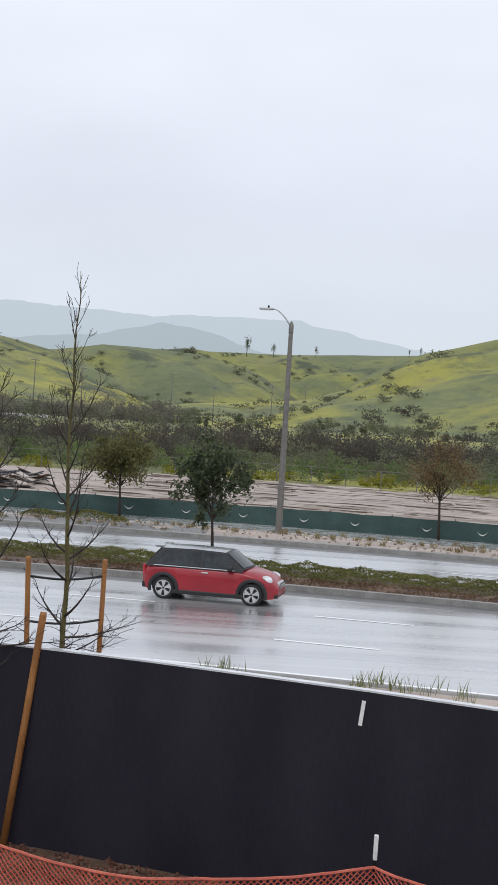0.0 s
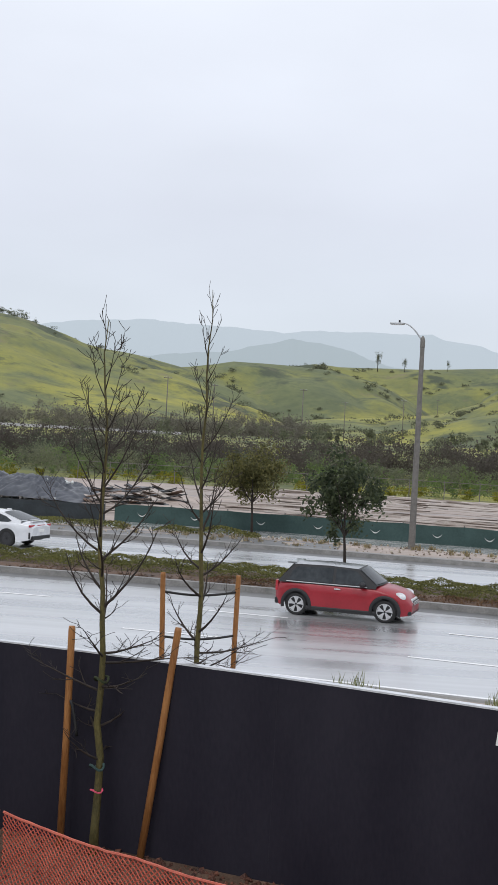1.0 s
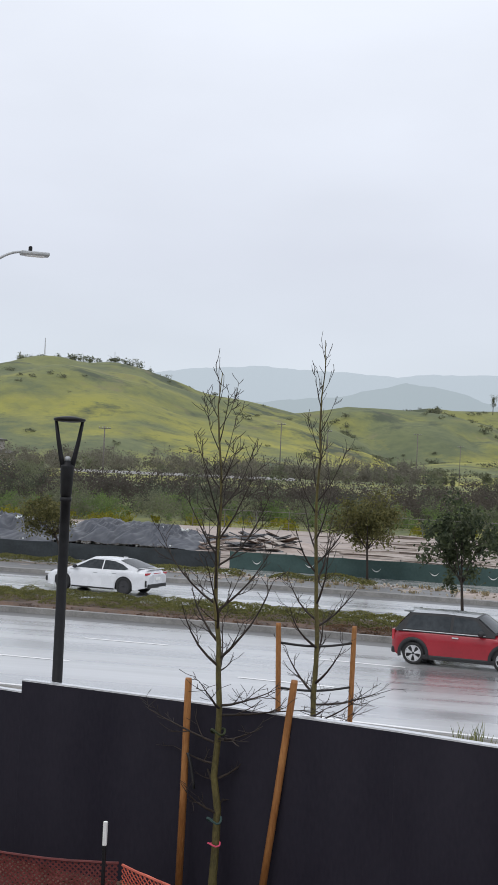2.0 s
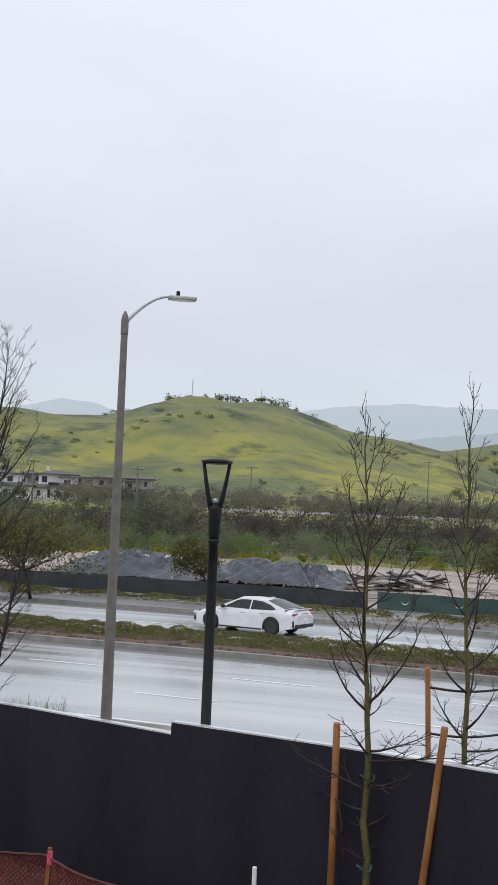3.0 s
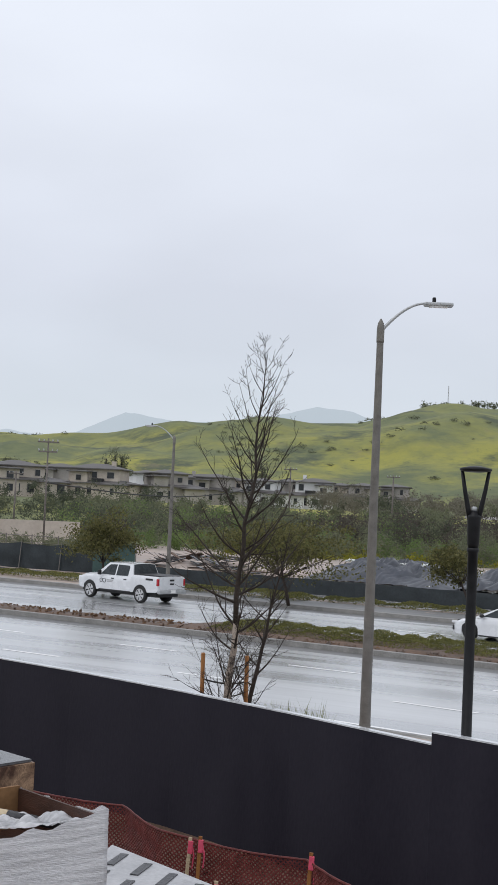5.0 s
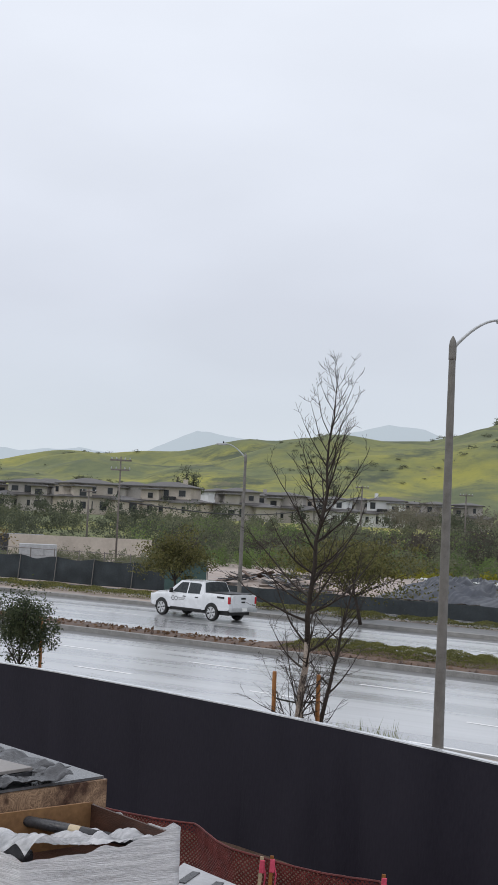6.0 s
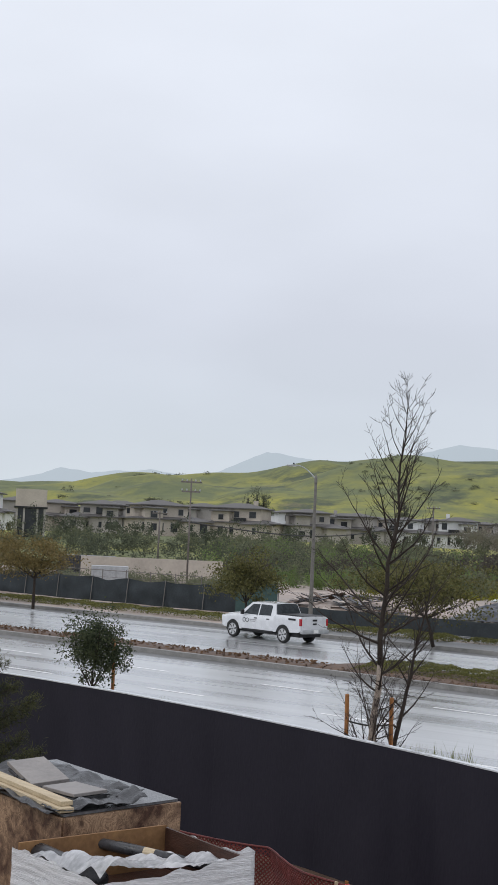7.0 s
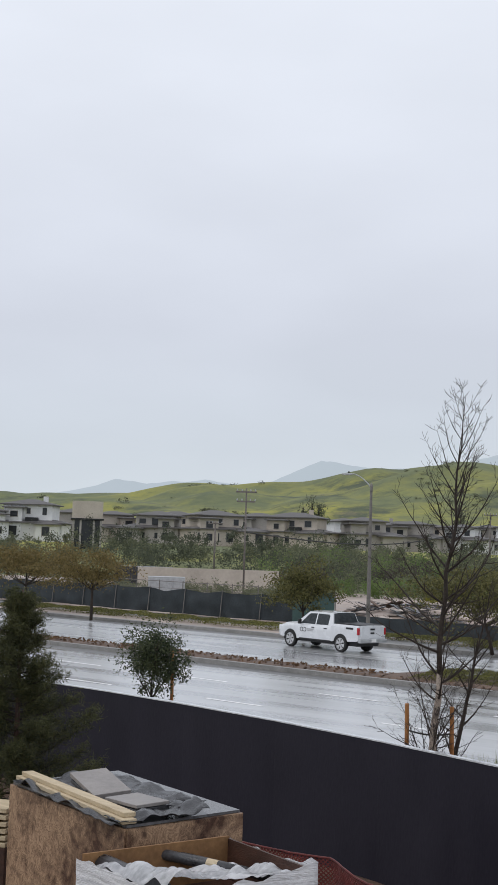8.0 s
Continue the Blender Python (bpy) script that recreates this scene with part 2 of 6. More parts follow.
def hill_material():
    # muted, greyed greens: the rain haze is put into these colours
    m = mat("hill_grass", (0.1, 0.12, 0.06), (0.185, 0.205, 0.088), 0.9, 0.02, 0.0, fine=9)
    nt, nl = m.node_tree.nodes, m.node_tree.links
    b = nt["Principled BSDF"]
    base = b.inputs["Base Color"].links[0].from_socket
    tc = nt.new("ShaderNodeTexCoord")

    def patches(scale, lo, hi, detail=6, rough=0.6):
        n = nt.new("ShaderNodeTexNoise")
        n.inputs["Scale"].default_value, n.inputs["Detail"].default_value, n.inputs["Roughness"].default_value = scale, detail, rough
        nl.new(tc.outputs["Object"], n.inputs["Vector"])
        r = nt.new("ShaderNodeMapRange")
        r.inputs["From Min"].default_value, r.inputs["From Max"].default_value = lo, hi
        nl.new(n.outputs["Fac"], r.inputs["Value"])
        return r.outputs["Result"]

    def over(col_in, fac, color):
        x = nt.new("ShaderNodeMix")
        x.data_type = "RGBA"
        nl.new(fac, x.inputs["Factor"])
        nl.new(col_in, x.inputs["A"])
        x.inputs["B"].default_value = (*color, 1)
        return x.outputs["Result"]

    sep, low = nt.new("ShaderNodeSeparateXYZ"), nt.new("ShaderNodeMapRange")
    nl.new(tc.outputs["Object"], sep.inputs[0])
    low.inputs["From Min"].default_value, low.inputs["From Max"].default_value = 70, 12
    low.inputs["To Min"].default_value = 0.3
    nl.new(sep.outputs["Z"], low.inputs["Value"])
    mul = nt.new("ShaderNodeMath")
    mul.operation = "MULTIPLY"
    nl.new(patches(0.011, 0.45, 0.61, 9, 0.7), mul.inputs[0])
    nl.new(low.outputs["Result"], mul.inputs[1])
    c = over(base, mul.outputs[0], (0.33, 0.31, 0.06))
    c = over(c, patches(0.02, 0.52, 0.62, 8, 0.68), (0.075, 0.09, 0.055))
    c = over(c, patches(0.09, 0.56, 0.7, 6, 0.7), (0.1, 0.118, 0.06))
    c = over(c, patches(0.03, 0.6, 0.74, 7, 0.65), (0.19, 0.165, 0.1))
    nl.new(c, b.inputs["Base Color"])
    return m


M_GRASSHILL = hill_material()
build_ground()

# far ranges; the rain haze is in their colour, which also glows
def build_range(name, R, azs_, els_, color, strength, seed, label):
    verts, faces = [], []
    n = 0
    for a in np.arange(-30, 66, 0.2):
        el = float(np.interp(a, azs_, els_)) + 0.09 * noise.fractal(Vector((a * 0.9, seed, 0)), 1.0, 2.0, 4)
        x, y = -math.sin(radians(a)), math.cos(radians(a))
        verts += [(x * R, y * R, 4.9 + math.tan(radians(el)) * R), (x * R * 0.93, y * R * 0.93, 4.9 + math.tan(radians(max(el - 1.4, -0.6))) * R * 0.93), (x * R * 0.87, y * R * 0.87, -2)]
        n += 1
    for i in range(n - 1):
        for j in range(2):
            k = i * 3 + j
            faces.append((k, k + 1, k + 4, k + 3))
    return tagged(piece(name, verts, faces, glow(name + "_painted_haze", color, strength), smooth=True), label, "mountains", kind="structure")


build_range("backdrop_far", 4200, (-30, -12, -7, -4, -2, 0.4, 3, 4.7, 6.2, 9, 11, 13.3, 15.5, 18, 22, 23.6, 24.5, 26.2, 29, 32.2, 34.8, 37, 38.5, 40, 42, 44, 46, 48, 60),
            (3.0, 3.4, 3.95, 4.5, 4.9, 4.93, 4.9, 4.7, 4.85, 4.9, 5.0, 4.8, 4.5, 3.8, 3.8, 4.1, 4.4, 4.6, 3.9, 3.6, 3.98, 2.95, 2.75, 2.95, 2.7, 2.8, 2.2, 1.9, 1.8), (0.40, 0.455, 0.50), 0.86, 3.0, "pale grey mountain range with rain haze painted in")
build_range("backdrop_near", 3000, (-30, -6, -2, 0, 1.9, 4.2, 6.9, 10.8, 14, 60), (2.2, 3.0, 3.3, 3.5, 4.15, 4.5, 3.8, 3.4, 2.5, 0.5), (0.335, 0.39, 0.42), 0.8, 9.0, "darker grey-green foothills with rain haze painted in")

# ---- road ----
S = spaced(-140, 60, 4)
strip("road_near", S, [(26.3, 0.0), (30, 0.03), (36, 0.03), (39.3, 0.004)], M_ASPHALT, "wet grey asphalt carriageway mirroring the sky", "road")
strip("road_far", spaced(-140, -29, 4), [(42.5, 0.0), (50, 0.03), (54.3, 0.006)], M_ASPHALT, "wet grey asphalt carriageway beyond the median", "road")
strip("road_far", spaced(-29, 60, 4), [(45.0, 0.0), (50, 0.03), (54.3, 0.006)], M_ASPHALT, "wet grey asphalt carriageway beyond the median", "road")
# darker, rougher asphalt strips beside the kerbs
strip("road_gutter_near", S, [(39.3, 0.004), (40.35, -0.004)], M_GUTTER, "darker rough gutter strip along the median kerb", "road")
strip("road_gutter_far", S, [(54.3, 0.006), (55.7, -0.004)], M_GUTTER, "darker rough gutter strip along the far kerb", "road")
strip("road_apron", spaced(-46, -5, 1), [(56.15, 0.19), (57.4, 0.2), (58.7, 0.21)], M_GUTTER, "dull grey paved apron behind the far kerb", "pavement")
strip("kerb_near", S, [(26.3, -0.02), (26.3, 0.15), (26.1, 0.16), (26.0, 0.1)], M_KERB, "grey concrete kerb", "kerb")
strip("kerb_median_near", S, [(40.35, -0.02), (40.37, 0.18), (40.57, 0.19), (40.57, 0.1)], M_KERB, "grey concrete median kerb", "kerb")
strip("kerb_median_far", spaced(-140, -29, 4), [(42.25, 0.1), (42.3, 0.17), (42.5, 0.16), (42.5, -0.02)], M_KERB, "grey concrete median kerb", "kerb")
strip("kerb_median_far", spaced(-29, 60, 4), [(44.75, 0.1), (44.8, 0.17), (45.0, 0.16), (45.0, -0.02)], M_KERB, "grey concrete median kerb", "kerb")
strip("kerb_far", S, [(55.7, -0.02), (55.74, 0.18), (56.15, 0.19), (56.15, 0.05)], M_KERB, "grey concrete kerb", "kerb")
strip("median_soil", spaced(-140, -29, 1.0), [(40.55, 0.12), (41.0, 0.2), (41.5, 0.24), (42, 0.2), (42.3, 0.12)], M_SOIL, "bare brown soil of the narrow median", "soil", 0.08)
strip("median_soil", spaced(-29, 60, 1.0), [(40.55, 0.12), (41.0, 0.2), (41.7, 0.26), (43, 0.26), (44, 0.2), (44.8, 0.12)], M_SOIL, "bare brown soil of the median", "soil", 0.1)
strip("verge_far", spaced(-140, 60, 1.0), [(56.14, 0.16), (58, 0.17), (60.2, 0.14), (60.7, 0.12)], M_LOT, "sandy verge with stones and dry tufts", "verge", 0.06)
strip("pavement_far", S, [(60.6, -0.03), (60.7, 0.13), (64.6, 0.13), (64.7, -0.03)], M_WALK, "wet pale concrete pavement", "pavement")
strip("pavement_near", S, [(18.1, -0.02), (18.2, 0.1), (24.0, 0.14), (26.0, 0.13), (26.02, -0.02)], M_LOT, "sandy strip between the hoarding and the road", "verge")
strip("lot", spaced(-140, 60, 2.5), [(64.7, -0.02), (64.9, 0.12), (75, 0.3), (88, 0.5), (100, 0.4), (114, 0.15), (122, -0.1)], M_LOT, "wet sandy building lot with washed-out streaks", "lot", 0.12)
strip("yard", spaced(-30, 12, 1.0), [(-6, 0.0), (4, 0.0), (9, 0.02), (12, 0.03), (14.5, 0.03), (19, 0.0)], M_SOIL, "wet red-brown soil of the building yard", "ground", 0.05)


# ---- hoarding ----
def wall_y(x):
    """Where the hoarding stands: it bows gently away from the yard."""
    u = x + 5.8
    return 15.3 - 0.215 * u - 0.0135 * u * u if u > 0 else 15.3 - 0.374 * u - 0.0113 * u * u


def hoarding(name, xs, top, label):
    ob = thing(name, pose(0, 0, 0), label, "hoarding", kind="structure")
    for a, b in zip(xs[:-1], xs[1:]):
        p, q = Vector((a, wall_y(a), 0)), Vector((b, wall_y(b), 0))
        d = (q - p).normalized()
        nrm = Vector((-d.y, d.x, 0))
        gap, t = d * 0.0004, nrm * 0.09
        v = []
        for z in (-0.05, top):
            v += [Vector((w.x, w.y, z)) for w in (p + gap, q - gap, q - gap + t, p + gap + t)]
        f = [(0, 1, 5, 4), (1, 2, 6, 5), (2, 3, 7, 6), (3, 0, 4, 7), (4, 5, 6, 7)]
        piece("panel", v, f, M_WALL, ob)
        # wet top edge; the sky's reflection is painted as a pale base colour
        c = [Vector((w.x, w.y, z)) for z in (top + 0.003, top + 0.022) for w in (p - nrm * 0.004, q - nrm * 0.004, q + t + nrm * 0.01, p + t + nrm * 0.01)]
        piece("cap_strip", c, f, M_CAP_SKY_SHEEN, ob, "wet top edge, sky reflection in its pale colour")
    return ob


hoarding("wall_hoarding_high", [-5.8, -3.4, -1.0, 1.4, 3.8, 6.2, 8.6], 2.27, "dark charcoal painted board hoarding, wet and smooth")
hoarding("wall_hoarding_low", [-29.8, -27.4, -25, -22.6, -20.2, -17.8, -15.4, -13.0, -10.6, -8.2, -5.8], 2.12, "dark charcoal painted board hoarding, one step lower")


# ---- street lamps ----
def street_lamp(x, y, joint, head, reach_az, r0, label):
    ob = thing("street_lamp", pose(x, y, 0), label, "street lamp", "street lamps")
    v, f = lathe([(r0 * 1.6, 0), (r0 * 1.6, 0.1), (r0 * 1.05, 0.14), (r0, 0.3), (r0 * 0.62, joint - 0.35), (r0 * 0.62, joint - 0.3)], 14)
    piece("pole", v, f, M_STEEL, ob, "", True)
    v, f = lathe([(r0 * 0.68, joint - 0.34), (r0 * 0.7, joint - 0.3), (r0 * 0.7, joint - 0.02), (r0 * 0.55, joint + 0.1), (r0 * 0.15, joint + 0.2), (0.01, joint + 0.21)], 14)
    piece("pole_cap", v, f, M_STEEL, ob, "grey cap and arm clamp", True)
    dx, dy = -math.sin(radians(reach_az)), math.cos(radians(reach_az))
    L, up = head
    pts = []
    for i in range(11):
        t = i / 10
        pts.append((dx * L * t, dy * L * t, joint - 0.1 + (up + 0.1) * math.sin(t * math.pi / 2) ** 0.9))
    v, f = tube(pts, [0.038 - 0.012 * i / 10 for i in range(11)], 8)
    piece("arm", v, f, M_GREYMETAL, ob, "curved pale arm", True)
    turn = Matrix.Rotation(radians(reach_az + 90), 4, "Z")
    hx, hy, hz = dx * (L + 0.27), dy * (L + 0.27), joint + up - 0.02
    lum = part("luminaire", box_bm((0.66, 0.26, 0.09), (hx, hy, hz), 0.03, None, turn), M_GREYMETAL, ob, "flat grey lamp head")
    v, f = lathe([(0.045, 0), (0.045, 0.1), (0.03, 0.12)], 10)
    c = piece("photocell", [(a + hx - dx * 0.1, b + hy - dy * 0.1, c2 + hz + 0.045) for a, b, c2 in v], f, M_BLACK, lum, "small black sensor")
    part("lens", box_bm((0.42, 0.19, 0.02), (hx, hy, hz - 0.05), 0, None, turn), M_PAINT, lum)
    return ob


street_lamp(-11.62, 26.57, 9.2, (1.02, 0.6), -62, 0.125, "tall weathered grey street lamp with curved arm by the kerb")
street_lamp(1.62, 58.98, 9.75, (0.95, 0.75), 78, 0.16, "tall grey street lamp with curved arm beyond the road")
street_lamp(-41.5, 64.87, 8.9, (1.2, 0.72), 124, 0.13, "tall grey street lamp with curved arm by the far verge")


def pedestrian_lamp(x, y):
    ob = thing("pedestrian_lamp", pose(x, y, 0, 0, 0, 19), "black modern pedestrian lamp with forked head", "street lamp")
    v, f = lathe([(0.16, 0), (0.16, 0.05), (0.09, 0.08), (0.085, 3.9), (0.085, 4.4), (0.1, 4.42), (0.1, 4.48)], 14)
    piece("post", v, f, M_BLACK, ob, "", True)
    v, f = lathe([(0.085, 4.48), (0.1, 4.55), (0.115, 5.0), (0.115, 5.02), (0.07, 5.05), (0.07, 5.1)], 14)
    piece("collar", v, f, M_BLACK, ob, "", True)
    for sgn in (-1, 1):
        v, f = tube([(sgn * 0.07, 0, 4.95), (sgn * 0.11, 0, 5.15), (sgn * 0.17, 0, 5.45), (sgn * 0.225, 0, 5.78)], [0.042, 0.045, 0.038, 0.03], 8)
        piece("fork_arm", v, f, M_BLACK, ob, "", True)
    v, f = lathe([(0.1, 5.76), (0.25, 5.775), (0.275, 5.8), (0.27, 5.825), (0.12, 5.86), (0.02, 5.87)], 24)
    piece("disc_head", v, f, M_BLACK, ob, "flat round black lamp head", True)
    v, f = lathe([(0.055, 5.1), (0.05, 5.16), (0.02, 5.18)], 12)
    piece("light_module", v, f, M_GREYMETAL, ob, "small grey light module", True)
    return ob


pedestrian_lamp(-7.24, 20.77)

# ---- more materials ----
M_LEAF_DARK = mat("leaf_dark", (0.026, 0.04, 0.02), (0.1, 0.12, 0.055), 0.5, 3, 0, island=0.6, spread=(0.2, 0.8), thin=0.45)
M_LEAF_OLIVE = mat("leaf_olive", (0.06, 0.062, 0.022), (0.2, 0.185, 0.065), 0.6, 3, 0, island=0.6, spread=(0.2, 0.8), thin=0.45)
M_LEAF_BROWN = mat("leaf_brownish", (0.085, 0.062, 0.032), (0.25, 0.175, 0.085), 0.6, 3, 0, island=0.6, spread=(0.2, 0.8), thin=0.45)
M_LEAF_AUTUMN = mat("leaf_autumn", (0.1, 0.082, 0.03), (0.25, 0.185, 0.07), 0.6, 3, 0, island=0.6, spread=(0.2, 0.8), thin=0.45)
M_NEEDLE = mat("pine_needles", (0.028, 0.036, 0.014), (0.125, 0.125, 0.05), 0.55, 3, 0, island=0.6, spread=(0.2, 0.8), thin=0.45)
M_BRUSH_GREEN = mat("brush_green", (0.075, 0.125, 0.044), (0.237, 0.312, 0.106), 0.8, 0.16, 0, island=0.16, spread=(0.2, 0.8), thin=0.45)
M_BRUSH_GREY = mat("brush_grey_green", (0.094, 0.106, 0.069), (0.250, 0.263, 0.163), 0.8, 0.16, 0, island=0.16, spread=(0.2, 0.8), thin=0.45)
M_BRUSH_BARE = mat("brush_bare", (0.07, 0.06, 0.052), (0.14, 0.122, 0.102), 0.85, 0.16, 0, island=0.16, spread=(0.2, 0.8), thin=0.45)
M_BRUSH_PALE = mat("pale_bare_grove", (0.13, 0.12, 0.1), (0.23, 0.215, 0.17), 0.85, 0.16, 0, island=0.2, spread=(0.2, 0.8), thin=0.45)
M_BRUSH_DARK = mat("olive_dark_trees", (0.05, 0.06, 0.042), (0.14, 0.155, 0.105), 0.8, 0.16, 0, island=0.2, spread=(0.2, 0.8), thin=0.45)
M_BRUSH_YELLOW = mat("wild_mustard", (0.13, 0.14, 0.02), (0.32, 0.3, 0.035), 0.8, 0.3, 0, island=0.5, spread=(0.2, 0.8), thin=0.45)
M_COVER = mat("ground_cover_leaf", (0.06, 0.065, 0.02), (0.24, 0.235, 0.07), 0.6, 0.5, 0, island=0.5, spread=(0.2, 0.8), thin=0.45)
M_COVER_RED = mat("reddish_ground_cover", (0.09, 0.05, 0.028), (0.24, 0.145, 0.08), 0.7, 0.5, 0, island=0.5, spread=(0.2, 0.8), thin=0.45)
M_GRASS = mat("pale_weeds", (0.1, 0.12, 0.04), (0.33, 0.34, 0.15), 0.7, 2, 0, island=0.5, spread=(0.2, 0.8), thin=0.45)
M_DRY = mat("dry_tufts", (0.16, 0.12, 0.06), (0.42, 0.35, 0.2), 0.8, 2, 0, island=0.5, spread=(0.2, 0.8), thin=0.45)
M_BARK = mat("dark_bark", (0.016, 0.011, 0.009), (0.055, 0.04, 0.03), 0.7, 14, 0.5)
M_BARK_GREEN = mat("mossy_green_bark", (0.045, 0.038, 0.012), (0.15, 0.125, 0.04), 0.65, 6, 0.5, stretch=(1, 1, 0.4))
M_BARK_PALE = mat("pale_birch_bark", (0.03, 0.022, 0.018), (0.34, 0.28, 0.23), 0.65, 5, 0.5, stretch=(1, 1, 0.7), spread=(0.39, 0.52))
M_STAKE = mat("lodgepole_stake", (0.22, 0.085, 0.022), (0.42, 0.19, 0.06), 0.5, 7, 0.25, stretch=(1, 1, 0.2))
M_TIE = mat("black_rubber_tie", (0.012, 0.012, 0.012), (0.03, 0.03, 0.03), 0.5, 10, 0.1)
M_FENCE_GREEN = mat("green_windscreen", (0.03, 0.06, 0.055), (0.05, 0.088, 0.082), 0.75, 1.2, 0.3)
M_FENCE_DARK = mat("dark_windscreen", (0.015, 0.02, 0.023), (0.034, 0.042, 0.047), 0.65, 1.2, 0.3)
M_FLAP_LIGHT_BAG = mat("flap_light_and_sandbag", (0.55, 0.57, 0.55), (0.72, 0.74, 0.72), 0.7, 5, 0)
M_TARP = mat("blue_grey_tarp", (0.025, 0.029, 0.038), (0.065, 0.072, 0.09), 0.3, 0.5, 0.25, rough2=0.5)
M_RUBBLE = mat("broken_rubble", (0.24, 0.2, 0.17), (0.43, 0.38, 0.34), 0.8, 2, 0.4, island=0.6)
M_STONE = mat("verge_stone", (0.17, 0.14, 0.105), (0.42, 0.37, 0.29), 0.7, 4, 0.4, island=0.6)
M_STUCCO = (mat("beige_stucco", (0.44, 0.385, 0.33), (0.56, 0.5, 0.43), 0.9, 0.5, 0.1), mat("white_stucco", (0.68, 0.68, 0.68), (0.8, 0.8, 0.79), 0.9, 0.5, 0.1), mat("grey_stucco", (0.34, 0.315, 0.29), (0.44, 0.41, 0.38), 0.9, 0.5, 0.1))
M_ROOF = mat("grey_roof_tile", (0.085, 0.08, 0.078), (0.14, 0.132, 0.13), 0.6, 0.8, 0.3)
M_WINDOW = mat("dark_window_glass", (0.02, 0.022, 0.025), (0.04, 0.043, 0.048), 0.08, 1, 0)
M_POLEWOOD = mat("grey_pole_wood", (0.12, 0.105, 0.095), (0.22, 0.195, 0.18), 0.8, 4, 0.3)
M_NET = mat("orange_plastic_net", (0.4, 0.075, 0.045), (0.58, 0.13, 0.08), 0.45, 5, 0)
M_NET_SHADED = mat("shaded_red_plastic_net", (0.085, 0.018, 0.017), (0.17, 0.036, 0.032), 0.5, 5, 0)
M_NETTOP = mat("orange_net_edge", (0.42, 0.09, 0.06), (0.62, 0.16, 0.1), 0.45, 5, 0)
M_PINK = mat("pink_flagging", (0.6, 0.06, 0.12), (0.8, 0.12, 0.2), 0.5, 5, 0)
M_WHITE = mat("white_tape", (0.7, 0.7, 0.68), (0.85, 0.85, 0.83), 0.5, 8, 0.1)
M_LUMBER = mat("pale_lumber", (0.42, 0.33, 0.21), (0.62, 0.51, 0.35), 0.6, 3, 0.2, stretch=(0.3, 4, 4))
M_BOARD = mat("grey_cement_tile", (0.2, 0.182, 0.17), (0.3, 0.275, 0.26), 0.4, 3, 0.1)
M_FELT = mat("black_roofing_felt", (0.022, 0.022, 0.024), (0.065, 0.065, 0.07), 0.25, 5, 0.3)
M_CARD = mat("brown_cardboard", (0.17, 0.085, 0.035), (0.29, 0.155, 0.065), 0.7, 3, 0.1)
M_WOODDARK = mat("wet_dark_wood", (0.035, 0.016, 0.011), (0.08, 0.035, 0.022), 0.5, 4, 0.3, stretch=(0.4, 3, 3))
M_STACK = mat("grey_wrapped_board", (0.3, 0.3, 0.31), (0.46, 0.46, 0.47), 0.35, 3, 0.2, coat=0.4)
M_TYRE = mat("tyre_rubber", (0.01, 0.01, 0.01), (0.022, 0.022, 0.022), 0.6, 20, 0.1)
M_RIM = mat("alloy_rim", (0.5, 0.5, 0.51), (0.62, 0.62, 0.63), 0.3, 10, 0, metal=0.25)
M_RIM_DARK = mat("dark_rim", (0.02, 0.02, 0.022), (0.045, 0.045, 0.048), 0.5, 10, 0)
M_CARWHITE = mat("white_car_paint", (0.66, 0.67, 0.69), (0.72, 0.73, 0.75), 0.2, 2, 0, coat=1.0)
M_CARRED = mat("red_car_paint", (0.26, 0.006, 0.014), (0.32, 0.009, 0.02), 0.3, 2, 0, coat=0.45)
M_CARGREY = mat("grey_roof_paint", (0.16, 0.17, 0.18), (0.22, 0.23, 0.24), 0.25, 2, 0, coat=0.8)
M_TRIM = mat("black_car_trim", (0.012, 0.012, 0.013), (0.025, 0.025, 0.027), 0.45, 8, 0.05)
M_CARGLASS = mat("car_glass", (0.025, 0.03, 0.034), (0.06, 0.068, 0.074), 0.12, 1, 0, ior=1.3)
M_REDLENS = mat("red_lamp_lens", (0.35, 0.01, 0.02), (0.5, 0.02, 0.03), 0.15, 5, 0, coat=1.0)
M_LAMPLENS = mat("clear_lamp_lens", (0.6, 0.6, 0.62), (0.8, 0.8, 0.82), 0.1, 5, 0, coat=1.0)


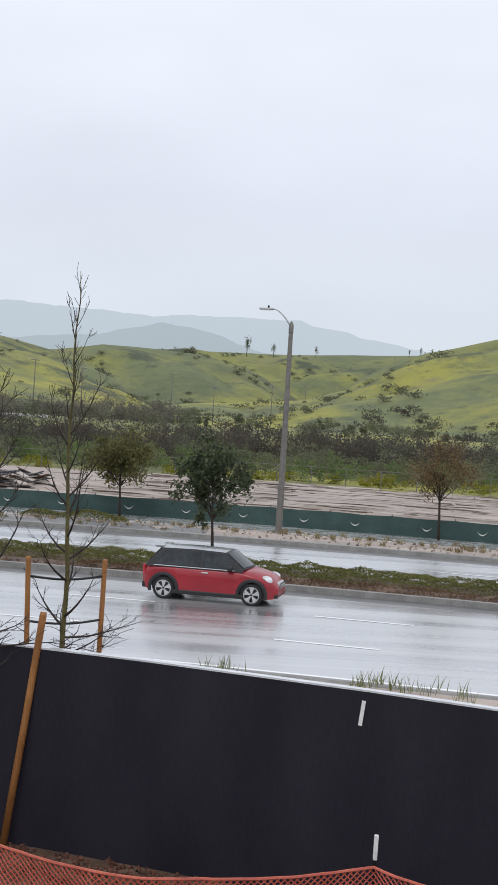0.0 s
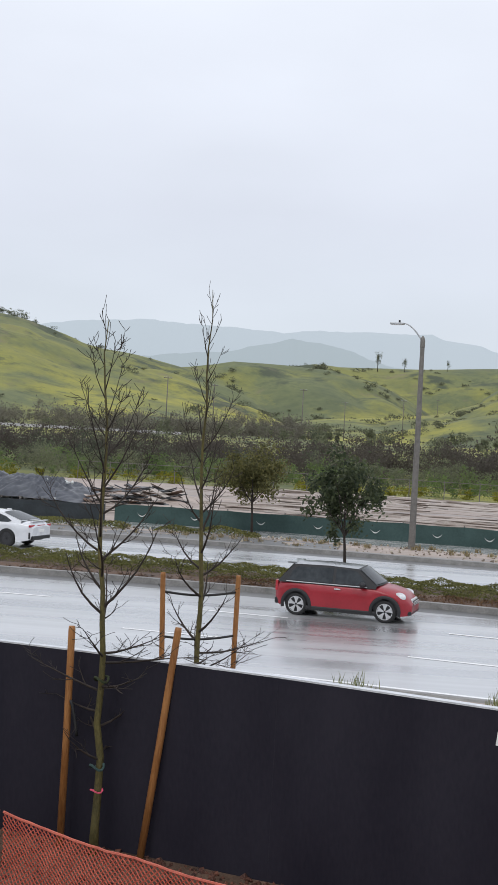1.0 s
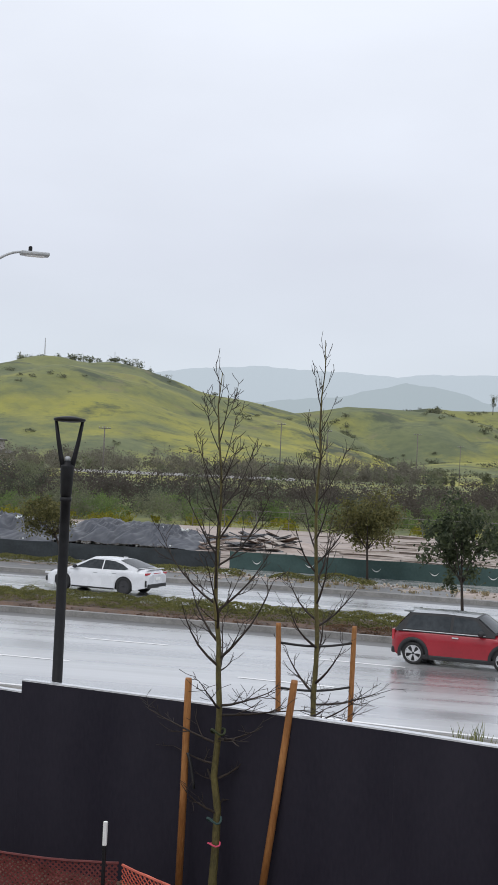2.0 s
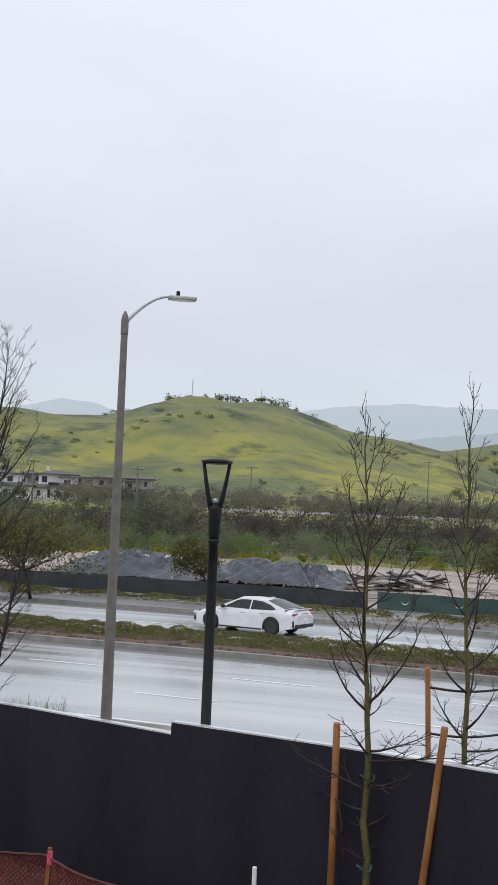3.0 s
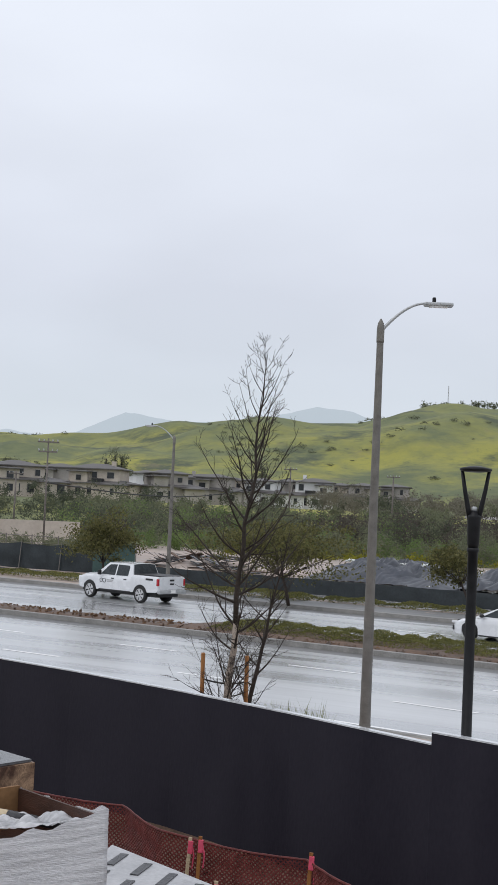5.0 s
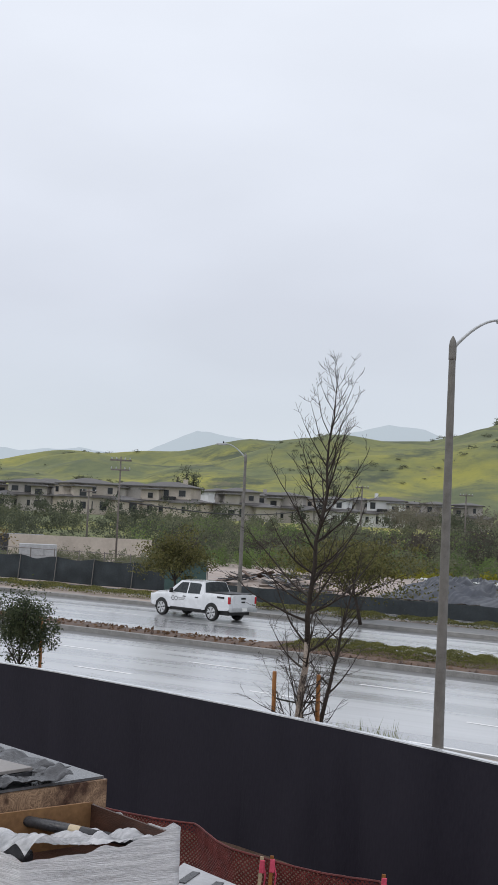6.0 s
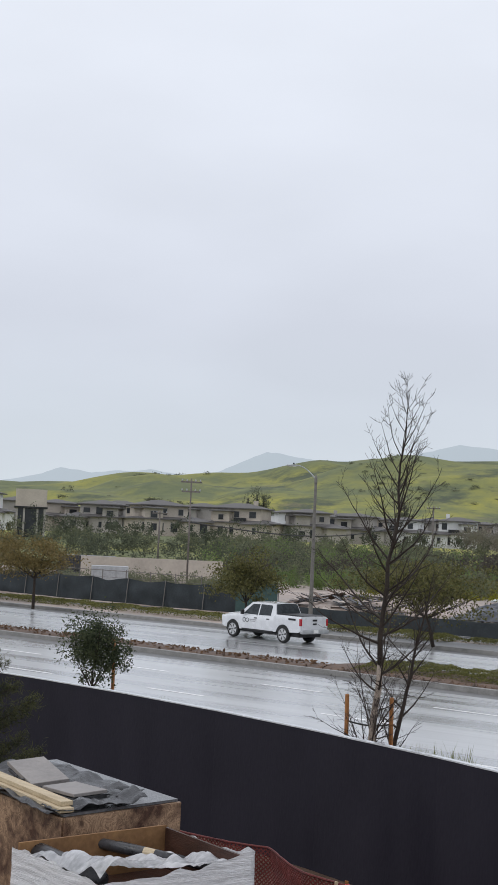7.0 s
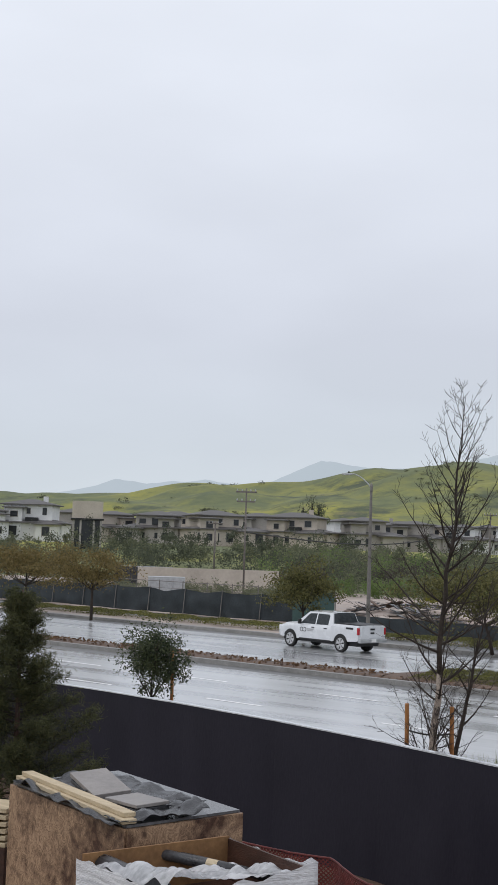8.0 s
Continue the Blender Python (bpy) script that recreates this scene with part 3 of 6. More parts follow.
def osb_material():
    m = mat("strand_board", (0.07, 0.034, 0.022), (0.34, 0.23, 0.15), 0.5, 1.3, 0.25, spread=(0.36, 0.55))
    nt, nl = m.node_tree.nodes, m.node_tree.links
    b = nt["Principled BSDF"]
    base = b.inputs["Base Color"].links[0].from_socket
    tc, mp, vo = nt.new("ShaderNodeTexCoord"), nt.new("ShaderNodeMapping"), nt.new("ShaderNodeTexVoronoi")
    mp.inputs["Scale"].default_value, mp.inputs["Rotation"].default_value = (16, 16, 5), (0.4, 0.5, 0.7)
    nl.new(tc.outputs["Object"], mp.inputs["Vector"])
    warp = nt.new("ShaderNodeTexNoise")
    warp.inputs["Scale"].default_value = 3.0
    nl.new(tc.outputs["Object"], warp.inputs["Vector"])
    add = nt.new("ShaderNodeVectorMath")
    add.operation = "MULTIPLY_ADD"
    add.inputs[1].default_value = (9, 9, 9)
    nl.new(warp.outputs["Color"], add.inputs[0])
    nl.new(mp.outputs["Vector"], add.inputs[2])
    nl.new(add.outputs["Vector"], vo.inputs["Vector"])
    sep = nt.new("ShaderNodeSeparateColor")
    nl.new(vo.outputs["Color"], sep.inputs[0])
    mx = nt.new("ShaderNodeMix")
    mx.data_type = "RGBA"
    mx.blend_type = "MULTIPLY"
    mx.inputs["Factor"].default_value = 0.75
    ramp = nt.new("ShaderNodeValToRGB")
    ramp.color_ramp.elements[0].color, ramp.color_ramp.elements[1].color = (0.45, 0.36, 0.3, 1), (1.5, 1.45, 1.35, 1)
    nl.new(sep.outputs[0], ramp.inputs["Fac"])
    nl.new(base, mx.inputs["A"])
    nl.new(ramp.outputs["Color"], mx.inputs["B"])
    nl.new(mx.outputs["Result"], b.inputs["Base Color"])
    return m


def film_material():
    """Stretch film: milky, glossy, partly clear."""
    m = mat("clear_stretch_film", (0.6, 0.6, 0.62), (0.93, 0.93, 0.95), 0.16, 4, 0.5, fine=6, stretch=(0.5, 0.5, 7), rough2=0.34, spread=(0.36, 0.62))
    m.node_tree.nodes["Principled BSDF"].inputs["Alpha"].default_value = 0.9
    return m


M_OSB, M_FILM = osb_material(), film_material()
M_PLASTIC = mat("crumpled_clear_plastic", (0.5, 0.51, 0.53), (0.92, 0.92, 0.94), 0.12, 5, 0.3, fine=5, thin=0.35, spread=(0.38, 0.6), stretch=(1, 0.35, 1))
M_PLASTIC.node_tree.nodes["Principled BSDF"].inputs["Alpha"].default_value = 0.8
M_LID = mat("wet_grey_plywood", (0.075, 0.075, 0.08), (0.16, 0.16, 0.165), 0.18, 3, 0.15)
M_SCRUB = mat("hill_scrub_leaf", (0.12, 0.13, 0.085), (0.19, 0.195, 0.125), 0.85, 0.1, 0, island=0.2, spread=(0.2, 0.8), thin=0.5)


# ---- leaves and branches ----
def quads(centres, sizes, rng, flat=0.0, long=1.6):
    """Small leaf-shaped quads at the centres, turned at random."""
    n = len(centres)
    u = rng.normal(size=(n, 3))
    u[:, 2] *= 1 - flat
    u /= np.linalg.norm(u, axis=1, keepdims=True)
    w = rng.normal(size=(n, 3))
    v = np.cross(u, w)
    v /= np.linalg.norm(v, axis=1, keepdims=True) + 1e-9
    s = np.asarray(sizes).reshape(-1, 1)
    c = np.asarray(centres)
    vs = np.stack([c - u * s * long / 2, c + v * s * 0.4, c + u * s * long / 2, c - v * s * 0.4], 1).reshape(-1, 3)
    fs = np.arange(4 * n).reshape(-1, 4)
    return vs, fs


def leaf_mesh(name, centres, sizes, material, seed, flat=0.0, long=1.6):
    vs, fs = quads(centres, sizes, np.random.default_rng(seed), flat, long)
    me = bpy.data.meshes.new(name)
    me.from_pydata(vs.tolist(), [], fs.tolist())
    me.materials.append(material)
    me.update()
    return me


def crown_points(rng, n, centre, radii, clumps=26, spread=0.3, lumpy=0.6):
    """Leaf places in clumps inside an uneven ball."""
    d = rng.normal(size=(clumps, 3))
    d /= np.linalg.norm(d, axis=1, keepdims=True)
    rad = rng.uniform(0.35, 1.0, (clumps, 1)) ** 0.6 * (1 + lumpy * rng.uniform(-1, 0.6, (clumps, 1)))
    cl = d * rad
    pick = rng.integers(0, clumps, n)
    p = cl[pick] + rng.normal(size=(n, 3)) * spread * rng.uniform(0.5, 1.2, (clumps, 1))[pick]
    return p * np.asarray(radii) + np.asarray(centre)


def grow(rng, base, tip, r0, r1, levels, counts, verts, faces, spread=38, lo=0.25, shorten=0.5, wob=0.03, sides=6, up=0.3, hi=0.97, twist=None):
    """A limb with its side limbs, as tapered tubes."""
    base, tip = Vector(base), Vector(tip)
    L = (tip - base).length
    n = 7 if levels > 1 else 5
    pts = []
    off = Vector((0, 0, 0))
    for i in range(n + 1):
        t = i / n
        if i:
            off = off + Vector((rng.uniform(-1, 1), rng.uniform(-1, 1), rng.uniform(-0.4, 0.4))) * wob * L * (0.5 if i < n else 0.2)
        pts.append(base.lerp(tip, t) + off)
    rad = [r0 + (r1 - r0) * (i / n) ** 0.85 for i in range(n + 1)]
    tube(pts, rad, sides, verts, faces, cap=False)
    if levels == 0:
        return
    d = (tip - base).normalized()
    k = counts[0]
    ang = rng.uniform(0, 6.28)
    for j in range(k):
        t = lo + (hi - lo) * (j + rng.uniform(0.1, 0.9)) / k
        f = t * n
        i = min(int(f), n - 1)
        p = pts[i].lerp(pts[i + 1], f - i)
        ang += 2.4 + rng.uniform(-0.5, 0.5)
        a = radians(spread * rng.uniform(0.7, 1.3))
        u = d.cross(Vector((0.3, 0.2, 0.9)))
        if u.length < 0.1:
            u = d.cross(Vector((1, 0, 0)))
        u.normalize()
        v = d.cross(u)
        side = u * math.cos(ang) + v * math.sin(ang)
        dr = (d * math.cos(a) + side * math.sin(a)).normalized()
        dr.z += up * rng.uniform(0.3, 1.0)
        dr.normalize()
        ln = L * shorten * rng.uniform(0.55, 1.1) * (1.0 - 0.55 * t)
        rr = (r0 + (r1 - r0) * t) * 0.55
        grow(rng, p, p + dr * ln, max(rr, r1 * 0.8), max(r1 * 0.6, 0.002), levels - 1, counts[1:], verts, faces, spread * 1.1, 0.25, shorten * 0.95, wob * 1.4, max(3, sides - 2), up)


def bough(rng, p, dr, ln, r0, depth, verts, faces, lift=0.35, sides=5, zig=0.1):
    """A limb that leaves at an angle, bends up and zigzags, with twigs on alternate sides."""
    n = max(4, int(ln / 0.16)) if depth else 4
    n = min(n, 11)
    step = ln / n
    d = Vector(dr).normalized()
    pts, dirs = [Vector(p)], [d.copy()]
    for i in range(n):
        d = d + Vector((rng.uniform(-1, 1), rng.uniform(-1, 1), rng.uniform(-0.7, 0.7))) * zig + Vector((0, 0, lift / n))
        d.normalize()
        pts.append(pts[-1] + d * step)
        dirs.append(d.copy())
    rad = [max(0.0036, r0 * (1 - 0.82 * i / n)) for i in range(n + 1)]
    tube(pts, rad, sides, verts, faces, cap=False)
    if depth == 0:
        return
    k = 0
    for i in range(1, n + 1):
        for q in range(2 if (depth > 1 and rng.random() < 0.35) else 1):
            if rng.random() < 0.27:
                continue
            k += 1
            f = i / n
            side = dirs[i].cross(Vector((rng.uniform(-0.5, 0.5), rng.uniform(-0.5, 0.5), 1)))
            if side.length < 0.05:
                side = Vector((1, 0, 0))
            side.normalize()
            side = side * (1 if k % 2 else -1) + dirs[i].cross(side) * rng.uniform(-0.7, 0.7)
            tw = (dirs[i] * rng.uniform(0.65, 1.0) + side * rng.uniform(0.5, 0.9)).normalized()
            l2 = ln * rng.uniform(0.2, 0.42) * (1.1 - 0.6 * f) if depth > 1 else rng.uniform(0.07, 0.2)
            bough(rng, pts[i], tw, l2, rad[i] * 0.62, depth - 1, verts, faces, lift * 0.6, max(3, sides - 1), zig * 1.15)


def bare_tree(name, base, tip, r0, seed, label, bark, twig_mat, first=26, lo=0.2, reach=1.2, spread=46, lift=0.5, low=0, fork=0, bow=0.006, belly=0.3, upper=None, taper=0.8):
    """A young leafless tree: leader, limbs longest low in the crown, and fine twigs."""
    rng = random.Random(seed)
    ob = thing(name, pose(*base), label, "tree", "young street trees")
    d = Vector(tip) - Vector(base)
    v, f = [], []
    N = 16
    pts, off = [], Vector((0, 0, 0))
    for i in range(N + 1):
        if 0 < i < N:
            off = off * 0.7 + Vector((rng.uniform(-1, 1), rng.uniform(-1, 1), 0)) * bow * d.length
        pts.append(d * (i / N) + off * (0 if i in (0, N) else 1))
    rad = [r0 * (1 - i / N) ** 0.95 + 0.0045 for i in range(N + 1)]
    rad[0] *= 1.25
    cut = 5 if upper else N
    tube(pts[:cut + 1], rad[:cut + 1], 10, v, f)
    piece("trunk", v, f, bark, ob, "", True)
    if upper:
        v, f = tube(pts[cut:], [r * 0.98 for r in rad[cut:]], 9)
        piece("upper_trunk", v, f, upper, ob, "dark upper trunk", True)
    v, f = [], []
    ang = rng.uniform(0, 6)

    def place(t):
        k = t * N
        i = min(N - 1, int(k))
        return pts[i].lerp(pts[i + 1], k - i), rad[i]

    for j in range(first):
        t = lo + (0.985 - lo) * ((j + rng.random()) / first) ** 0.9
        p, rr = place(t)
        ang += 2.4 + rng.uniform(-0.6, 0.6)
        g = (t - lo) / (1 - lo)
        a = radians(spread * rng.uniform(0.75, 1.25) * (1.15 - 0.55 * g))
        dr = Vector((math.cos(ang) * math.sin(a), math.sin(ang) * math.sin(a), math.cos(a)))
        ln = reach * rng.uniform(0.6, 1.1) * (1 - g) ** taper * min(1.0, 0.55 + g / belly * 0.45) + 0.16
        bough(rng, p, dr, ln, min(rr * 0.6, 0.017 + 0.006 * ln), 2 if ln > 0.45 else 1, v, f, lift)
    for j in range(low):
        p, rr = place(lo * rng.uniform(0.45, 1.0))
        ang += 2.4
        dr = Vector((math.cos(ang), math.sin(ang), rng.uniform(-0.1, 0.4))).normalized()
        bough(rng, p, dr, rng.uniform(0.6, 1.3), 0.017, 2, v, f, 0.35, 5, 0.14)
    for j in range(fork):
        p, rr = place(rng.uniform(0.03, 0.16))
        ang += 2.4
        dr = Vector((math.cos(ang) * 0.55, math.sin(ang) * 0.55, 1)).normalized()
        bough(rng, p, dr, rng.uniform(1.0, 2.2), 0.016, 2, v, f, 0.2, 5, 0.12)
    piece("twig_crown", v, f, twig_mat, ob, "fine leafless dark twigs", True)
    return ob


def leafy_tree(name, base, height, stem, radii, material, seed, label, n=2600, leaf=0.16, r0=0.06, lean=(0, 0), clumps=34, spread=0.24, group="leafy street trees"):
    rng, nr = random.Random(seed), np.random.default_rng(seed)
    ob = thing(name, pose(*base), label, "tree", group)
    v, f = [], []
    cz = stem + radii[2] * 0.95
    top = Vector((lean[0], lean[1], stem + radii[2]))
    tube([(0, 0, -0.05), (lean[0] * 0.3, lean[1] * 0.3, stem * 0.5), (lean[0] * 0.7, lean[1] * 0.7, stem), top], [r0 * 1.2, r0, r0 * 0.8, r0 * 0.3], 8, v, f)
    for j in range(9):
        a = j * 2.4
        p = Vector((lean[0] * 0.7, lean[1] * 0.7, stem * (0.85 + 0.1 * rng.random())))
        grow(rng, p, Vector((lean[0] + math.cos(a) * radii[0] * 0.75, lean[1] + math.sin(a) * radii[1] * 0.75, cz + rng.uniform(-0.5, 0.6) * radii[2])), r0 * 0.45, 0.008, 1, (4,), v, f, 40, 0.3, 0.5, 0.05, 5)
    piece("trunk", v, f, M_BARK, ob, "", True)
    pts = crown_points(nr, n, (lean[0], lean[1], cz), radii, clumps, spread)
    me = leaf_mesh("crown", pts, nr.uniform(0.6, 1.25, n) * leaf, material, seed)
    c = new("crown", me)
    c.parent = ob
    return ob


bare_tree("young_tree", (-3.03, 14.3, 0), (-3.17, 14.28, 6.15), 0.046, 5, "leafless young tree with mossy trunk staked before the hoarding", M_BARK_GREEN, M_BARK, 24, 0.4, 1.5, 60, 1.0, 10)
bare_tree("young_tree", (-2.45, 18.33, 0.1), (-2.56, 18.33, 7.0), 0.045, 12, "slim leafless young tree with green trunk behind the hoarding", M_BARK_GREEN, M_BARK, 27, 0.24, 1.3, 56, 0.95, 9, 0, 0.005, 0.25)
bare_tree("birch_tree", (-12.99, 22.54, 0.1), (-12.5, 22.88, 8.2), 0.08, 21, "leafless birch with pale lower trunk and dark twigs", M_BARK_PALE, M_BARK, 44, 0.22, 2.4, 58, 0.75, 4, 10, 0.007, 0.3, M_BARK, 0.55)
bare_tree("young_tree", (-13.2, 23.6, 0.1), (-12.35, 23.9, 4.5), 0.055, 33, "small leafless multi-branched tree beside the birch", M_BARK, M_BARK, 20, 0.25, 1.5, 50, 0.4, 0, 5)
leafy_tree("median_tree", (-1.1, 46.89, 0.2), 4.5, 1.35, (1.35, 1.35, 1.5), M_LEAF_DARK, 3, "dark green leafy young tree on the median", 3600, 0.125, 0.055, (-0.12, 0), 38, 0.16)
leafy_tree("street_tree", (9.29, 60.7, 0.2), 4.6, 2.0, (1.45, 1.45, 1.35), M_LEAF_BROWN, 4, "thin brownish young tree on the far verge", 4200, 0.09, 0.06, (-0.1, 0), 44, 0.2)
leafy_tree("street_tree", (-6.12, 62.5, 0.2), 4.2, 1.65, (1.6, 1.6, 1.25), M_LEAF_OLIVE, 6, "round olive-green young tree on the far pavement", 8200, 0.1, 0.06, (-0.1, 0), 46, 0.18)
leafy_tree("street_tree", (-20.6, 59.6, 0.2), 3.6, 1.6, (1.3, 1.3, 1.05), M_LEAF_OLIVE, 7, "leaning olive-green young tree on the far verge", 4200, 0.1, 0.06, (-0.9, 0), 40, 0.2)
leafy_tree("street_tree", (-40.2, 56.5, 0.2), 4.4, 1.6, (1.8, 1.8, 1.25), M_LEAF_OLIVE, 8, "spreading olive-brown young tree on the far verge", 6000, 0.105, 0.07, (-0.2, 0), 48, 0.19)
leafy_tree("street_tree", (-29.2, 56.9, 0.2), 4.6, 1.45, (4.1, 3.4, 1.45), M_LEAF_OLIVE, 9, "broad olive-brown street tree on the far verge", 10500, 0.105, 0.08, (-0.6, 0), 80, 0.15)
leafy_tree("street_tree", (-56.8, 57.0, 0.2), 4.6, 2.1, (3.0, 3.0, 1.2), M_LEAF_AUTUMN, 10, "autumn-brown spreading street tree on the far verge", 7600, 0.105, 0.09, (0, 0), 64, 0.17)
leafy_tree("street_tree", (-63.5, 57.6, 0.2), 5.2, 2.0, (3.5, 3.5, 1.35), M_LEAF_AUTUMN, 11, "broad autumn-brown street tree on the far verge", 9000, 0.11, 0.09, (0, 0), 72, 0.17)
leafy_tree("small_tree", (-22.83, 25.18, 0.1), 3.2, 0.95, (0.86, 0.86, 1.0), M_LEAF_DARK, 13, "dense dark green small tree behind the hoarding", 9000, 0.05, 0.035, (0, 0), 56, 0.17)


def pine(base, h, r, seed):
    rng = random.Random(seed)
    ob = thing("pine_tree", pose(*base), "dark green young pine beside the lumber pile", "tree")
    v, f = tube([(0, 0, 0), (0.02, 0, h * 0.5), (0, 0.01, h)], [0.07, 0.045, 0.01], 8)
    piece("trunk", v, f, M_WOODDARK, ob, "reddish brown trunk", True)
    v, f, cen = [], [], []
    for j in range(110):
        t = 0.12 + 0.86 * j / 110
        a = j * 2.4 + rng.uniform(-0.4, 0.4)
        ln = r * (1.02 - t) ** 1.05 * rng.uniform(0.5, 1.25) + 0.1
        p = Vector((0, 0, h * t))
        q = p + Vector((math.cos(a) * ln, math.sin(a) * ln, ln * rng.uniform(0.15, 0.6)))
        tube([p, p.lerp(q, 0.5) - Vector((0, 0, 0.04)), q], [0.014, 0.01, 0.005], 4, v, f, False)
        for k in range(int(260 + 520 * ln)):
            u = rng.uniform(0.25, 1.05)
            c = p.lerp(q, u)
            cen.append((c.x + rng.gauss(0, 0.055), c.y + rng.gauss(0, 0.055), c.z + rng.gauss(0.01, 0.055)))
    piece("branch_frame", v, f, M_BARK, ob)
    me = leaf_mesh("needles", np.array(cen), np.full(len(cen), 0.0115), M_NEEDLE, seed, 0, 8.5)
    c = new("needles", me)
    c.parent = ob


pine((-12.75, 11.4, 0), 4.37, 1.6, 3)


# ---- stakes ----
def stake(base, tip, r, label, group="tree stakes"):
    b, t = Vector(base), Vector(tip)
    ob = thing("tree_stake", Matrix.Translation(b), label, "stake", group)
    d = t - b
    v, f = tube([d * 0, d * 0.5 + Vector((0.005, 0.004, 0)), d * 0.985, d], [r * 1.02, r, r * 0.97, r * 0.86], 12)
    piece("pole", v, f, M_STAKE, ob, "", True)
    return ob


def tie(p, q, sag, label):
    ob = thing("tree_tie", Matrix.Translation(p), label, "tie", "tree ties")
    d = Vector(q) - Vector(p)
    v, f = tube([d * (i / 8) + Vector((0, 0, -sag * math.sin(math.pi * i / 8))) for i in range(9)], [0.018] * 9, 6)
    piece("strap", v, f, M_TIE, ob, "", True)


stake((-3.47, 14.5, 0), (-3.46, 14.5, 2.6), 0.042, "round brown lodgepole stake before the hoarding")
stake((-2.49, 14.29, 0), (-2.19, 14.34, 2.69), 0.042, "leaning round brown lodgepole stake before the hoarding")
stake((-2.93, 18.07, 0.1), (-3.02, 18.05, 2.9), 0.038, "round brown lodgepole stake behind the hoarding")
stake((-2.03, 18.69, 0.1), (-2.0, 18.7, 2.85), 0.038, "round brown lodgepole stake behind the hoarding")
stake((-13.52, 22.58, 0.1), (-13.53, 22.57, 1.98), 0.045, "round brown lodgepole stake beside the birch")
stake((-12.74, 23.03, 0.1), (-12.75, 23.02, 1.96), 0.045, "round brown lodgepole stake beside the birch")
stake((-22.42, 25.54, 0.1), (-22.45, 25.52, 2.25), 0.045, "round brown stake beside the small tree")
for z in (2.62, 1.98):
    tie((-2.98, 18.06, z), (-2.02, 18.69, z - 0.02), 0.05, "black rubber tie strung between two stakes")
tie((-13.52, 22.58, 1.45), (-12.75, 23.02, 1.42), 0.06, "black rubber tie strung between two stakes")
for z, c in ((2.05, M_LEAF_DARK), (1.05, M_FENCE_GREEN)):
    v, f = [], []
    tube([(-3.04 + 0.08 * math.cos(a), 14.3 + 0.08 * math.sin(a), z + 0.03 * math.sin(2 * a)) for a in np.linspace(0, 6.28, 13)], [0.014] * 13, 5, v, f)
    tagged(piece("tree_tie", v, f, c), "dark green plastic tie looped round the trunk", "tie", "tree ties")


v, f = tube([(-3.03 + 0.07 * math.cos(a), 14.3 + 0.07 * math.sin(a), 0.78 + 0.015 * math.sin(2 * a)) for a in np.linspace(0, 6.28, 13)], [0.01] * 13, 5)
tagged(piece("trunk_flagging", v, f, M_PINK), "pink flagging tape tied round the trunk", "tape")
tie((-3.42, 14.45, 1.75), (-3.32, 14.42, 1.35), -0.05, "black rubber strap hanging loose from the stake")


# ---- plants too many to count ----
def stuff(name, pts, sizes, material, seed, label, category, flat=0.0, long=1.6):
    ob = new(name, leaf_mesh(name, np.asarray(pts), np.asarray(sizes), material, seed, flat, long))
    return tagged(ob, label, category, kind="stuff")


def cover(name, s0, s1, d0, d1, h, material, seed, label, per=90, size=0.13, mound=1.4, base=0.2):
    """Low leafy ground cover in mounds along a strip."""
    rng = np.random.default_rng(seed)
    n = int((s1 - s0) * (d1 - d0) * per)
    s, d = rng.uniform(s0, s1, n), rng.uniform(d0, d1, n)
    pts = []
    for a, b in zip(s, d):
        e = min(1, (b - d0) / 0.4, (d1 - b) / 0.4, (a - s0) / 0.5, (s1 - a) / 0.5)
        k = 0.62 + 0.55 * noise.noise(Vector((a * mound, b * mound, seed)))
        z = base + h * max(0.05, k) * math.sqrt(max(0.02, e)) * (0.75 + 0.25 * rng.random())
        pts.append(RD(a, b, z))
    return stuff(name, [tuple(p) for p in pts], rng.uniform(0.7, 1.3, n) * size, material, seed, label, "ground cover", 0.3)


cover("ground_cover_median", -28, 45, 41.2, 44.7, 0.42, M_COVER, 1, "low olive-green ground cover planted on the median", 720, 0.042)
cover("ground_cover_median", -8, 45, 40.65, 41.6, 0.28, M_COVER_RED, 2, "reddish brown ground cover edging the median", 320, 0.05, 1.1, 0.15)
cover("ground_cover_median", -28, -6, 40.7, 41.5, 0.16, M_COVER_RED, 4, "withered ground cover edging the median", 70, 0.08, 1.1, 0.12)
cover("ground_cover_median", -90, -29, 40.8, 42.1, 0.16, M_COVER_RED, 7, "sparse withered plants on the median", 14, 0.14, 0.8)
for i, (a, b) in enumerate(((-75, -33.5), (-33, -23.2), (-22.0, -15.5), (-14, -9))):
    cover("ground_cover_verge", a, b, 57.6 if a < -40 else 58.7, 60.5, 0.42, M_COVER, 20 + i, "low green ground cover on the far verge", 300, 0.065, 0.7)


def tufts(name, places, height, blades, material, seed, label, width=0.012):
    rng = random.Random(seed)
    v, f = [], []
    for p in places:
        for k in range(blades):
            a, l = rng.uniform(0, 6.28), height * rng.uniform(0.4, 1.1)
            lean = rng.uniform(0.05, 0.5)
            b = Vector(p) + Vector((rng.gauss(0, 0.08), rng.gauss(0, 0.08), 0))
            t = b + Vector((math.cos(a) * lean * l, math.sin(a) * lean * l, l))
            w = Vector((-math.sin(a + 1), math.cos(a + 1), 0)) * width
            m = b.lerp(t, 0.55) + Vector((0, 0, 0.06 * l))
            i = len(v)
            v += [b - w, b + w, m + w * 0.8, m - w * 0.8, t]
            f += [(i, i + 1, i + 2, i + 3), (i + 3, i + 2, i + 4)]
    return tagged(piece(name, v, f, material), label, "grass", kind="stuff")


